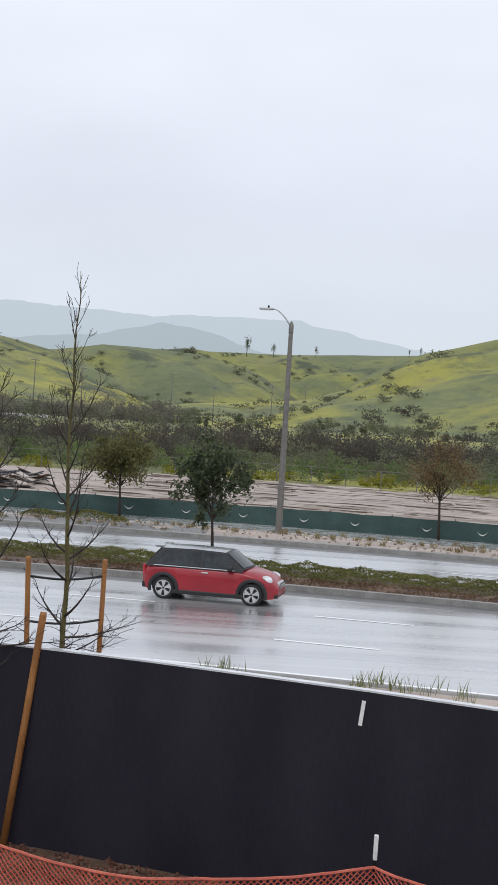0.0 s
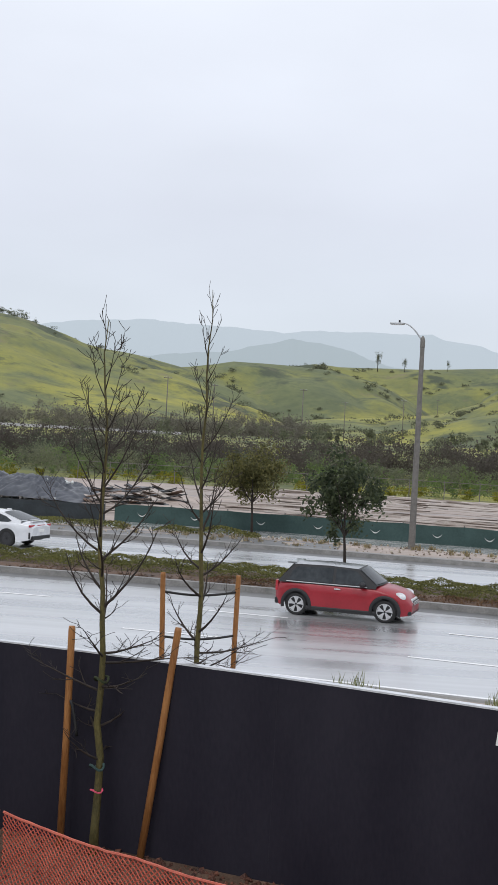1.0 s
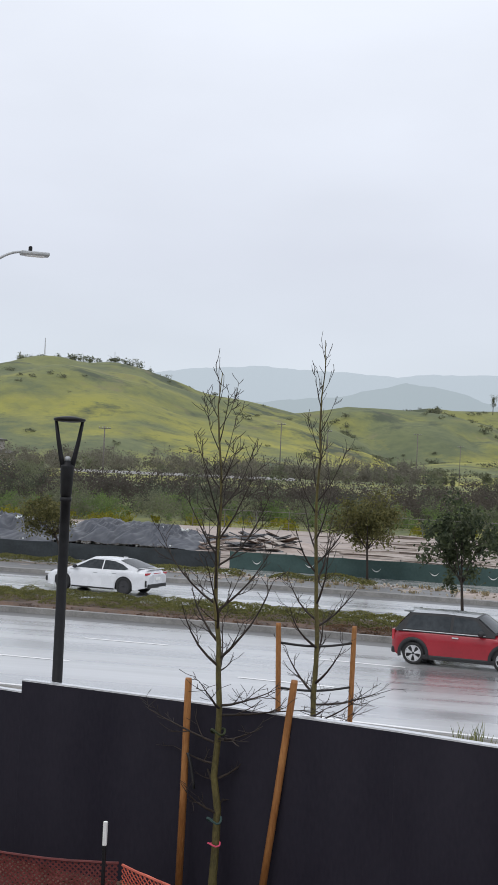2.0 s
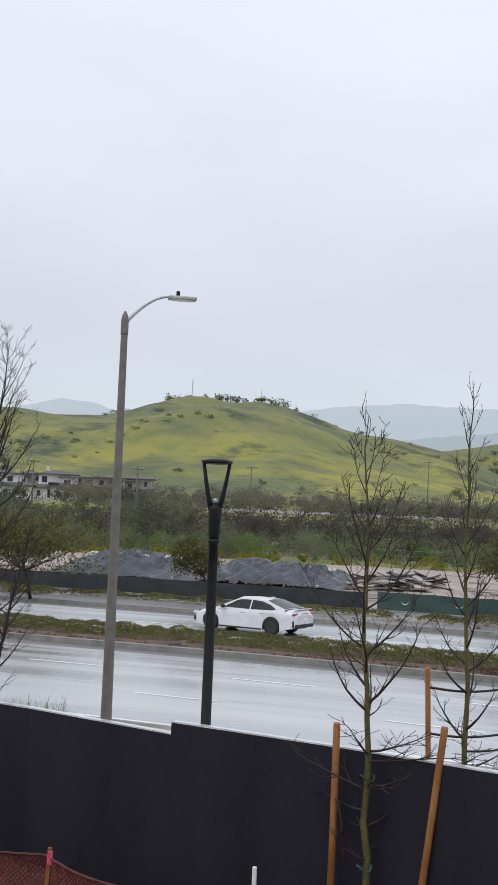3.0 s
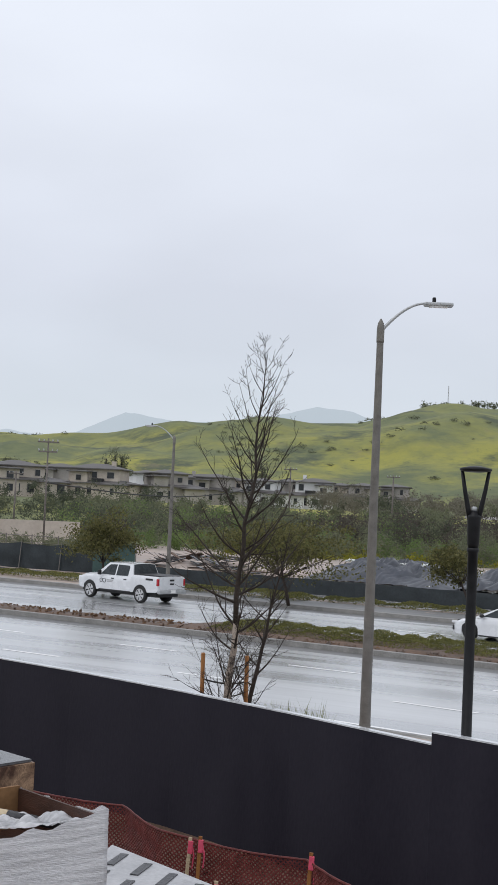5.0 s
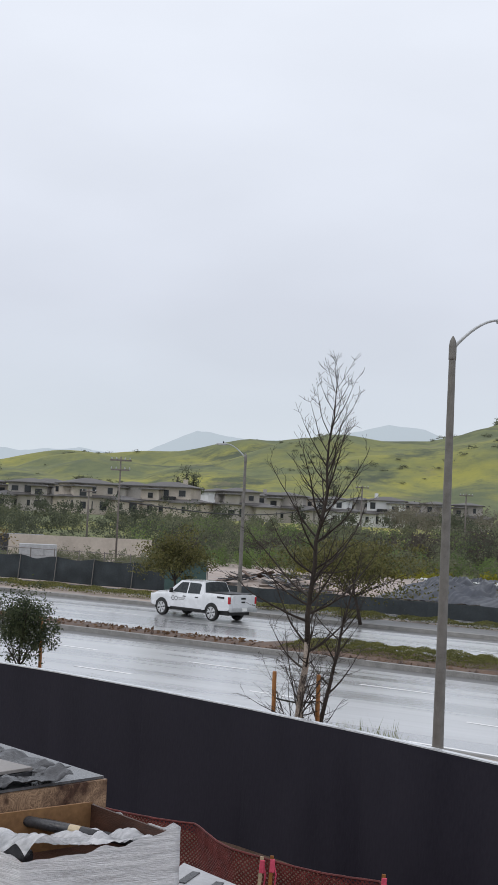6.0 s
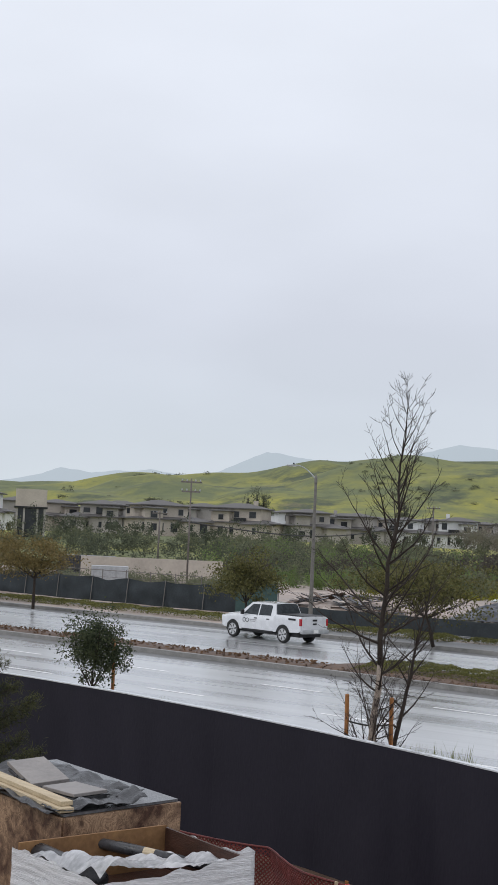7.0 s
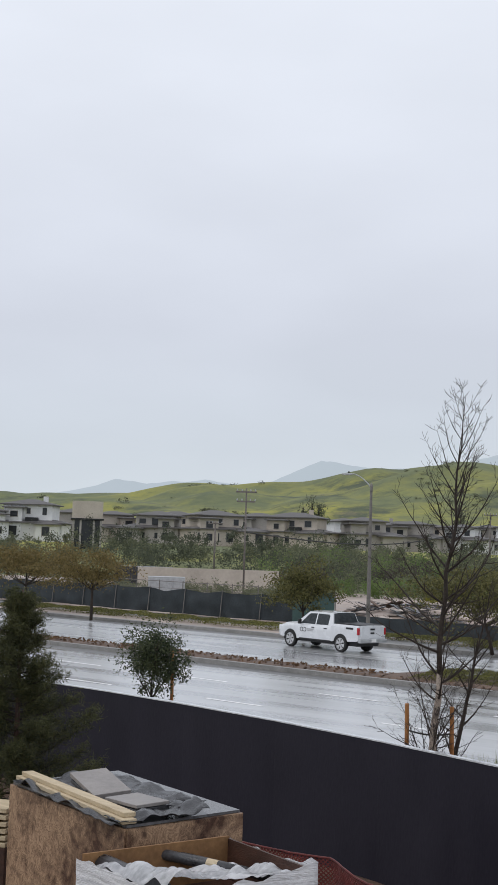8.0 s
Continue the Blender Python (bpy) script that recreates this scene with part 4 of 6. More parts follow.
rw = random.Random(8)
for a0, a1, r0, n, hh in ((-5.2, -10.6, 24, 26, 0.36), (1.4, -0.3, 24.3, 12, 0.42), (29.0, 25.4, 27.2, 60, 0.8), (41.5, 39.0, 36, 22, 0.42), (45.0, 43.6, 36, 12, 0.5)):
    weeds = []
    for i in range(n):
        a, r = radians(rw.uniform(a0, a1)), r0 * rw.uniform(0.97, 1.03)
        weeds.append((-math.sin(a) * r, math.cos(a) * r, 0.1))
    tufts("weeds_by_road", weeds, hh, 7, M_GRASS, 4 + n, "pale green weeds growing beside the road", 0.008)
dry = [tuple(RD(rw.uniform(-16, 30), rw.uniform(56.4, 60.5), 0.2)) for i in range(120)]
tufts("dry_tufts_verge", dry, 0.22, 26, M_DRY, 5, "dry straw tufts on the sandy far verge", 0.016)


def stones(name, n, place, lo, hi, material, seed, label):
    rng = random.Random(seed)
    v, f = [], []
    for k in range(n):
        p, s = Vector(place(rng)), rng.uniform(lo, hi)
        i = len(v)
        q = Euler((rng.uniform(0, 6), rng.uniform(0, 6), rng.uniform(0, 6))).to_matrix()
        for c in ((1, 0, 0), (-1, 0, 0), (0, 1, 0), (0, -1, 0), (0, 0, 1), (0, 0, -1)):
            v.append(p + q @ (Vector(c) * s * rng.uniform(0.6, 1.2)) * 1.0)
        f += [(i + a, i + b, i + c) for a, b, c in ((0, 2, 4), (2, 1, 4), (1, 3, 4), (3, 0, 4), (2, 0, 5), (1, 2, 5), (3, 1, 5), (0, 3, 5))]
    return tagged(piece(name, v, f, material), label, "stones", kind="stuff")


stones("stones_far_verge", 900, lambda r: RD(r.uniform(-18, 32), r.uniform(56.4, 60.6), 0.2), 0.025, 0.1, M_STONE, 1, "pale stones strewn on the far verge")
stones("stones_median", 500, lambda r: RD(r.uniform(-95, -28), r.uniform(40.7, 42.2), 0.24), 0.03, 0.11, M_SOIL, 2, "stones and clods on the bare median")
stones("clods_median", 500, lambda r: RD(r.uniform(-30, -2), r.uniform(40.65, 41.5), 0.18), 0.04, 0.13, M_SOIL, 3, "brown soil clods along the median kerb")
stones("mulch_by_hoarding", 2600, lambda r: (lambda x: Vector((x, wall_y(x) - r.uniform(0.03, 1.5) , 0.04)))(r.uniform(-9, 4)), 0.015, 0.055, M_MULCH, 4, "wet bark mulch along the hoarding's foot")


def brush(name, count, az, rr, top_el, hgt, material, seed, label, per=150, leaf=0.15, wide=1.0):
    """Wild bushes between two ranges, kept under a line of sight."""
    rng, nr = random.Random(seed), np.random.default_rng(seed)
    pts, sz = [], []
    for k in range(count):
        a, r = rng.uniform(*az), rng.uniform(*rr)
        x, y = -math.sin(radians(a)) * r, math.cos(radians(a)) * r
        z = ground_z(x, y)
        h = min(rng.uniform(*hgt), max(1.2, 4.9 + math.tan(radians(top_el + rng.uniform(-0.35, 0.2))) * r - z))
        w = h * rng.uniform(0.45, 0.75) * wide
        p = crown_points(nr, per, (x, y, z + h * 0.5), (w, w, h * 0.52), 11, 0.22)
        p[:, 2] = np.maximum(p[:, 2], z)
        pts.append(p)
        sz.append(nr.uniform(0.6, 1.3, per) * leaf * (r / 140))
    return stuff(name, np.concatenate(pts), np.concatenate(sz), material, seed, label, "bushes")


brush("brush_front_green", 110, (-16, 34), (121, 140), -0.95, (1.6, 3.8), M_BRUSH_GREEN, 41, "fresh green bushes at the lot's far edge", 520)
brush("brush_front_mustard", 70, (-16, 30), (119, 126), -1.95, (0.8, 1.4), M_BRUSH_YELLOW, 42, "yellow-green wild mustard patches behind the lot", 200, 0.17, 1.5)
brush("brush_front_grey", 120, (-16, 34), (122, 150), -0.6, (2.2, 4.6), M_BRUSH_GREY, 43, "grey-green scrub behind the building lot", 520)
brush("brush_bare", 240, (-16, 26), (142, 178), 0.25, (3.2, 6.0), M_BRUSH_BARE, 44, "dark leafless purple-brown thicket in the valley", 560, 0.17)
brush("brush_olive", 60, (-16, 30), (138, 170), 0.1, (3.0, 5.6), M_BRUSH_DARK, 51, "dark olive bushes among the valley thicket", 520, 0.16)
brush("brush_bare", 60, (24, 36), (140, 178), -0.1, (2.5, 4.5), M_BRUSH_BARE, 45, "dark leafless thicket in the valley", 420, 0.17)
brush("valley_trees", 90, (20, 36), (150, 235), 0.2, (4, 7), M_BRUSH_GREY, 46, "grey-green valley trees before the houses", 480)
brush("valley_trees", 80, (-16, 22), (180, 300), 0.5, (3.5, 7), M_BRUSH_GREY, 47, "grey-green valley trees below the hills", 480)
brush("valley_grove", 130, (3, 26), (230, 330), 0.95, (4.5, 8), M_BRUSH_PALE, 50, "pale leafless grove at the foot of the hill", 420, 0.13)
brush("valley_trees", 30, (20, 38), (140, 225), 0.0, (4, 6.5), M_BRUSH_GREEN, 48, "green valley trees before the houses", 480)
brush("valley_hedge", 60, (34, 52), (200, 250), 0.2, (3, 5), M_BRUSH_GREY, 53, "grey-green hedge below the houses", 420, 0.14)
brush("garden_shrubs", 150, (35.5, 46), (112, 126), -1.35, (0.7, 1.9), M_BRUSH_GREY, 54, "low grey-green shrubs before the garden wall", 300, 0.13)
brush("valley_olives", 44, (33, 52), (140, 200), 0.15, (3.6, 5.6), M_BRUSH_DARK, 52, "dark olive trees before the houses", 560, 0.15)


def hill_scrub(count, az, rr, seed, size, label, material):
    rng, nr = random.Random(seed), np.random.default_rng(seed)
    pts, sz = [], []
    while len(pts) < count:
        a, r = rng.uniform(*az), rng.uniform(*rr)
        x, y = -math.sin(radians(a)) * r, math.cos(radians(a)) * r
        if noise.noise(Vector((x / 70, y / 70, 2.0))) < rng.uniform(0.0, 0.5):
            continue
        z, s = ground_z(x, y), rng.uniform(*size)
        p = crown_points(nr, 150, (x, y, z + s * 0.3), (s * 1.2, s * 1.2, s * 0.5), 9, 0.3)
        pts.append(p)
        sz.append(nr.uniform(0.5, 1.2, 150) * s * 0.2)
    return stuff("hill_scrub", np.concatenate(pts), np.concatenate(sz), material, seed, label, "bushes")


hill_scrub(300, (-14, 48), (330, 790), 61, (0.8, 2.8), "dark green scrub dotted over the hillsides", M_SCRUB)
hill_scrub(300, (-14, 9), (380, 1080), 62, (1.2, 3.6), "dark scrub on the far ridges", M_SCRUB)
hill_scrub(120, (-12, 46), (300, 420), 63, (1.5, 3.5), "dark thicket at the foot of the hills", M_BRUSH_BARE)
brush("tall_valley_trees", 34, (21, 52), (215, 262), 0.75, (6, 9), M_BRUSH_DARK, 49, "taller grey-green trees among the houses", 420)
brush("ridge_trees", 34, (15.5, 21.5), (774, 784), 9, (2.5, 5), M_BRUSH_GREY, 64, "dark trees lining the hilltop", 130, 0.1, 1.2)


# ---- road markings ----
def mark(s0, s1, d, w, name="lane_dash"):
    n = max(1, int((s1 - s0) / 3))
    v, f = [], []
    for i in range(n + 1):
        s = s0 + (s1 - s0) * i / n
        v += [RD(s, d - w / 2, 0.036), RD(s, d + w / 2, 0.036)]
    for i in range(n):
        f.append((2 * i, 2 * i + 2, 2 * i + 3, 2 * i + 1))
    return tagged(piece(name, v, f, M_PAINT), "worn white painted line on wet asphalt", "road marking", "road markings")


for k in range(-18, 7):
    mark(6.93 * k, 6.93 * k + 2.6, 35.3, 0.15)
    mark(-0.9 + 7.03 * k, 1.55 + 7.03 * k, 30.95, 0.15)
    mark(-3 + 7.0 * k, -0.4 + 7.0 * k, 49.6, 0.12)
mark(-120, 50, 27.0, 0.13, "edge_line")


# ---- far fences ----
def fence(name, s0, s1, d, h, material, label, step=3.0, flaps=False, wavy=0.04, z0=0.05):
    rng = random.Random(int(s0 * 7) & 255)
    ob = thing(name, pose(0, 0, 0), label, "fence")
    n = int(round((s1 - s0) / step))
    for i in range(n + 1):
        s = s0 + (s1 - s0) * i / n
        pd = d - 0.3 if wavy > 0.15 else d + 0.05
        v, f = tube([RD(s, pd, 0), RD(s, pd + (0.2 if wavy > 0.15 else 0), h + 0.08 + z0)], [0.03, 0.03], 6)
        piece("post", v, f, M_STEEL, ob)
    for i in range(n):
        a, b = s0 + (s1 - s0) * i / n, s0 + (s1 - s0) * (i + 1) / n
        v, f = [], []
        m, rw_ = 12, 5
        for k in range(m + 1):
            s = a + (b - a) * k / m
            sag = wavy * math.sin(math.pi * k / m) * (0.7 + 0.6 * noise.noise(Vector((s, 2.0, d))))
            for q in range(rw_ + 1):
                t = q / rw_
                fold = (0.05 + wavy) * (0.5 + noise.noise(Vector((s * 1.6 + t * 2.2, t * 2.6, d)))) * (1 if 0 < k < m else 0.2)
                v.append(RD(s, d - 0.03 - max(0, fold), z0 + (h - sag) * t))
        for k in range(m):
            for q in range(rw_):
                j = k * (rw_ + 1) + q
                f.append((j, j + rw_ + 1, j + rw_ + 2, j + 1))
        pn = piece("screen_panel", v, f, material, ob, "", True)
        if flaps:
            c = (a + b) / 2 + rng.uniform(-0.3, 0.3)
            # pale crescent strip, painted as the light showing through the cut
            v, f = [], []
            for k in range(9):
                u = -1 + 2 * k / 8
                x, zz = c + u * 0.24, z0 + h * 0.42 + 0.16 * u * u
                t = 0.028 * (1.15 - u * u)
                v += [RD(x, d - 0.13, zz - t), RD(x, d - 0.15, zz + t)]
            for k in range(8):
                f.append((2 * k, 2 * k + 2, 2 * k + 3, 2 * k + 1))
            piece("wind_flap_light", v, f, M_FLAP_LIGHT_BAG, pn, "pale crescent painted as light through the cut")
    return ob


fence("fence_green", -17.5, 24.5, 64.6, 1.0, M_FENCE_GREEN, "dark green windscreen fence with crescent wind flaps", 3.0, True)
fence("fence_dark", -49.4, -18, 64.4, 0.95, M_FENCE_DARK, "low dark windscreen fence along the lot", 3.2, False)
fence("fence_drape", -110, -52.8, 65.5, 1.85, M_FENCE_DARK, "dark draped mesh fence with sagging top", 3.5, False, 0.2)
fence("fence_corner", -52.8, -49.4, 64.4, 2.25, M_FENCE_GREEN, "taller dark green fence corner panel", 1.7, False, 0.03)


def wire_fence(s0, s1, d, h, step, label):
    ob = thing("wire_fence", pose(0, 0, 0), label, "fence")
    n = int((s1 - s0) / step)
    for i in range(n + 1):
        p = RD(s0 + i * step, d, 0)
        v, f = tube([p - Vector((0, 0, 0.3)), p + Vector((0, 0, h + 0.1))], [0.04, 0.04], 5)
        piece("post", v, f, M_STEEL, ob)
    for z in (0.25, 0.5, 0.75, 1.0):
        v, f = tube([RD(s0 + i * step, d, z * h) for i in range(n + 1)], [0.012 if z < 1 else 0.025] * (n + 1), 4)
        piece("wire", v, f, M_STEEL, ob)


wire_fence(-34, 44, 112, 1.9, 3.0, "thin galvanised wire fence behind the lot")
wire_fence(-104, -60, 72, 2.1, 2.6, "thin galvanised wire fence behind the draped mesh")


def valley_road(az0, az1, r, w, label):
    v, f = [], []
    for i in range(41):
        a = radians(az0 + (az1 - az0) * i / 40)
        for rr, up in ((r, 0.9), (r + w, 1.3)):
            x, y = -math.sin(a) * rr, math.cos(a) * rr
            v.append((x, y, ground_z(x, y) + up))
    f = [(2 * i, 2 * i + 1, 2 * i + 3, 2 * i + 2) for i in range(40)]
    tagged(piece("road_valley", v, f, M_KERB), label, "road", kind="structure")


valley_road(9, 19.5, 236, 2.2, "pale wet road crossing the valley")


# ---- the lot: tarpaulins, rubble, loose sheets ----
def tarp(name, s0, s1, d0, d1, h, seed, label):
    v, f = [], []
    n, m = 170, 36
    for i in range(n + 1):
        for j in range(m + 1):
            s, d = s0 + (s1 - s0) * i / n, d0 + (d1 - d0) * j / m
            e = max(0, min(1, 4 * min(i / n, 1 - i / n))) ** 0.5 * max(0, math.sin(math.pi * min(1, j / m * 0.95 + 0.02))) ** 0.6
            hump = 0.72 + 0.35 * noise.noise(Vector((s * 0.22, seed, 0)))
            fold = 0.42 * (1 - 2 * abs(noise.noise(Vector((s * 0.8 + d * 0.7, d * 0.25 - s * 0.15, seed))))) + 0.2 * (1 - 2 * abs(noise.noise(Vector((s * 2.3 - d * 1.1, d * 0.6, seed + 5)))))
            v.append(RD(s, d, 0.3 + max(0, h * e * hump + fold * e)))
    for i in range(n):
        for j in range(m):
            k = i * (m + 1) + j
            f.append((k, k + m + 1, k + m + 2, k + 1))
    ob = tagged(piece(name, v, f, M_TARP, smooth=True), label, "tarpaulin", "covered heaps")
    stones("sandbags_on_heap", 60, lambda r: RD(r.uniform(s0 + 1, s1 - 1), (d0 + d1) / 2 + r.uniform(-1, 1), 0.3 + h * 0.85), 0.08, 0.2, M_FLAP_LIGHT_BAG, seed + 40, "pale sandbags along the tarpaulin's crest")
    stones("sandbags_on_heap", 140, lambda r: RD(r.uniform(s0 + 1, s1 - 1), r.uniform(d0 + 0.2, d0 + 1.2), 0.5), 0.09, 0.2, M_FLAP_LIGHT_BAG, seed, "pale sandbags weighing the tarpaulin down")
    return ob


tarp("tarpaulin", -42, -31.5, 72, 82, 1.6, 3, "blue-grey wrinkled tarpaulin over a soil heap")
tarp("tarpaulin", -33, -22.5, 74, 83, 1.25, 8, "blue-grey wrinkled tarpaulin over a low heap")


def rubble(s0, s1, d0, d1, h, seed, label):
    rng = random.Random(seed)
    v, f = [], []
    n, m = 26, 12
    for i in range(n + 1):
        for j in range(m + 1):
            s, d = s0 + (s1 - s0) * i / n, d0 + (d1 - d0) * j / m
            e = max(0, math.sin(math.pi * i / n)) ** 0.5 * max(0, math.sin(math.pi * j / m)) ** 0.7
            v.append(RD(s, d, 0.25 + h * e * (0.7 + 0.6 * noise.noise(Vector((s * 0.5, d * 0.5, seed))))))
    for i in range(n):
        for j in range(m):
            k = i * (m + 1) + j
            f.append((k, k + m + 1, k + m + 2, k + 1))
    ob = tagged(piece("soil_mound", v, f, M_LOT, smooth=True), label, "soil heap")
    for k in range(70):
        s, d = rng.uniform(s0 + 1, s1 - 1), rng.uniform(d0, d0 + (d1 - d0) * 0.5)
        L = rng.uniform(0.8, 2.4)
        turn = Euler((rng.uniform(-0.3, 0.3), rng.uniform(-0.35, 0.35), rng.uniform(-0.6, 0.6))).to_matrix().to_4x4()
        e = math.sin(math.pi * (s - s0) / (s1 - s0)) ** 0.5 * math.sin(math.pi * (d - d0) / (d1 - d0)) ** 0.7
        c = RD(s, d, 0.33 + h * e * 0.85)
        tagged(part("scrap_board", box_bm((L, rng.uniform(0.12, 0.5), 0.05), tuple(c), 0, None, turn), rng.choice((M_RUBBLE, M_SOIL, M_FELT, M_FELT)), None), "broken scrap board lying on the soil heap", "scrap", "scrap boards on the heap")


rubble(-54, -42, 67, 78, 1.5, 5, "brown soil heap strewn with broken boards")
rubble(-24, -16, 76, 84, 1.1, 6, "low brown soil heap behind the fence")


def sheets(seed):
    """Thin crumpled sheeting strips on the lot."""
    rng = random.Random(seed)
    v, f = [], []
    for k in range(420):
        s, d = rng.uniform(-22, 40), rng.uniform(66, 112)
        L, w = rng.uniform(2.5, 11), rng.uniform(0.05, 0.18)
        z = 0.3 + 0.2 * min(1, (d - 64) / 24) * (1 if d < 90 else max(0, (118 - d) / 28))
        i = len(v)
        for q in range(5):
            u = q / 4
            v += [RD(s + L * u, d + rng.uniform(-0.25, 0.25), z), RD(s + L * u, d + w + rng.uniform(-0.1, 0.1), z + rng.uniform(0.03, 0.1))]
        f += [(i + 2 * q, i + 2 * q + 2, i + 2 * q + 3, i + 2 * q + 1) for q in range(4)]
    tagged(piece("erosion_rolls", v, f, M_RUBBLE), "pale erosion rolls and ridges crossing the lot", "erosion rolls", kind="stuff")


sheets(4)


# ---- utility poles, mast, far trees ----
def utility_pole(x, y, z, h, label, arms=2, r=0.1):
    ob = thing("utility_pole", pose(x, y, z, 0, 0, math.degrees(math.atan2(-x, y))), label, "utility pole", "utility poles")
    v, f = tube([(0, 0, -0.5), (0, 0, h)], [r, r * 0.7], 8)
    piece("pole", v, f, M_POLEWOOD, ob, "", True)
    for k in range(arms):
        a = part("crossarm", box_bm((2.0 if k == 0 else 1.7, 0.12, 0.14), (0, -0.15, h - 0.35 - 0.9 * k)), M_POLEWOOD, ob)
        for u in (-0.85, -0.4, 0.4, 0.85):
            v, f = lathe([(0.05, 0), (0.07, 0.08), (0.03, 0.2)], 6)
            piece("insulator", [(p[0] + u, p[1] - 0.15, p[2] + h - 0.28 - 0.9 * k) for p in v], f, M_GREYMETAL, a)
    return ob


utility_pole(-74.15, 94.33, 0, 10.5, "weathered wooden utility pole with two crossarms behind the fence")
for az, r, h in ((27.3, 190, 10), (22.7, 190, 9.5), (17.6, 210, 10), (9.7, 300, 13), (7.6, 330, 13), (3.6, 330, 13), (1.7, 420, 13), (-0.9, 420, 14), (-2.4, 700, 12), (-6.3, 900, 14), (39.5, 170, 8)):
    x, y = -math.sin(radians(az)) * r, math.cos(radians(az)) * r
    utility_pole(x, y, ground_z(x, y), h, "distant wooden utility pole in the valley", 1, 0.15)


p0, p1 = Vector((-74.15, 94.33, 6.4)), Vector((-math.sin(radians(27.3)) * 190, math.cos(radians(27.3)) * 190, 9.5))
v, f = tube([p0.lerp(p1, i / 16) - Vector((0, 0, 2.0 * math.sin(math.pi * i / 16))) for i in range(17)], [0.07] * 17, 5)
tagged(piece("overhead_cable", v, f, M_TIE), "thick black overhead cable between utility poles", "cable")


def mast(az, r, h, w, label):
    x, y = -math.sin(radians(az)) * r, math.cos(radians(az)) * r
    z = ground_z(x, y) - 1
    ob = thing("radio_mast", pose(x, y, z), label, "mast", "masts on the hilltop")
    for k in range(3):
        a = k * 2.094
        v, f = tube([(w * math.cos(a), w * math.sin(a), 0), (w * 0.4 * math.cos(a), w * 0.4 * math.sin(a), h)], [0.06, 0.05], 5)
        piece("leg", v, f, M_STEEL, ob)
    for k in range(int(h / 2)):
        z0 = k * 2
        q = w * (1 - 0.6 * z0 / h)
        v, f = [], []
        for j in range(3):
            a, b = j * 2.094, (j + 1) * 2.094
            tube([(q * math.cos(a), q * math.sin(a), z0), (q * math.cos(b), q * math.sin(b), min(h, z0 + 2))], [0.03, 0.03], 4, v, f, False)
        piece("lattice_brace", v, f, M_STEEL, ob)


mast(20.4, 782, 15, 0.5, "thin lattice radio mast on the hilltop")
mast(17.3, 784, 8.5, 0.18, "thin pole mast on the hilltop")


def palm(az, r, h, seed, base=None):
    rng = np.random.default_rng(seed)
    x, y = -math.sin(radians(az)) * r, math.cos(radians(az)) * r
    ob = thing("palm_tree", pose(x, y, ground_z(x, y)), "tall slim tree standing on the far ridge", "tree", "ridge trees")
    v, f = tube([(0, 0, -1), (0.2, 0, h)], [h * 0.022, h * 0.016], 6)
    piece("trunk", v, f, M_BARK, ob)
    c = new("crown", leaf_mesh("crown", crown_points(rng, 700, (0.2, 0, h * 0.72), (h * 0.17, h * 0.17, h * 0.34), 10, 0.3), rng.uniform(0.6, 1.2, 700) * h * 0.032, M_BRUSH_GREY, seed))
    c.parent = ob


for i, (az, h) in enumerate(((0.35, 15), (-0.85, 11), (-2.75, 8.5), (-6.9, 6), (-7.4, 7))):
    palm(az, 1070, h, 70 + i)
for i, (az, r, h) in enumerate(((35.2, 300, 10.5), (34.9, 300, 10), (35.6, 296, 9.5), (28.6, 330, 10))):
    palm(az, r, h, 80 + i)


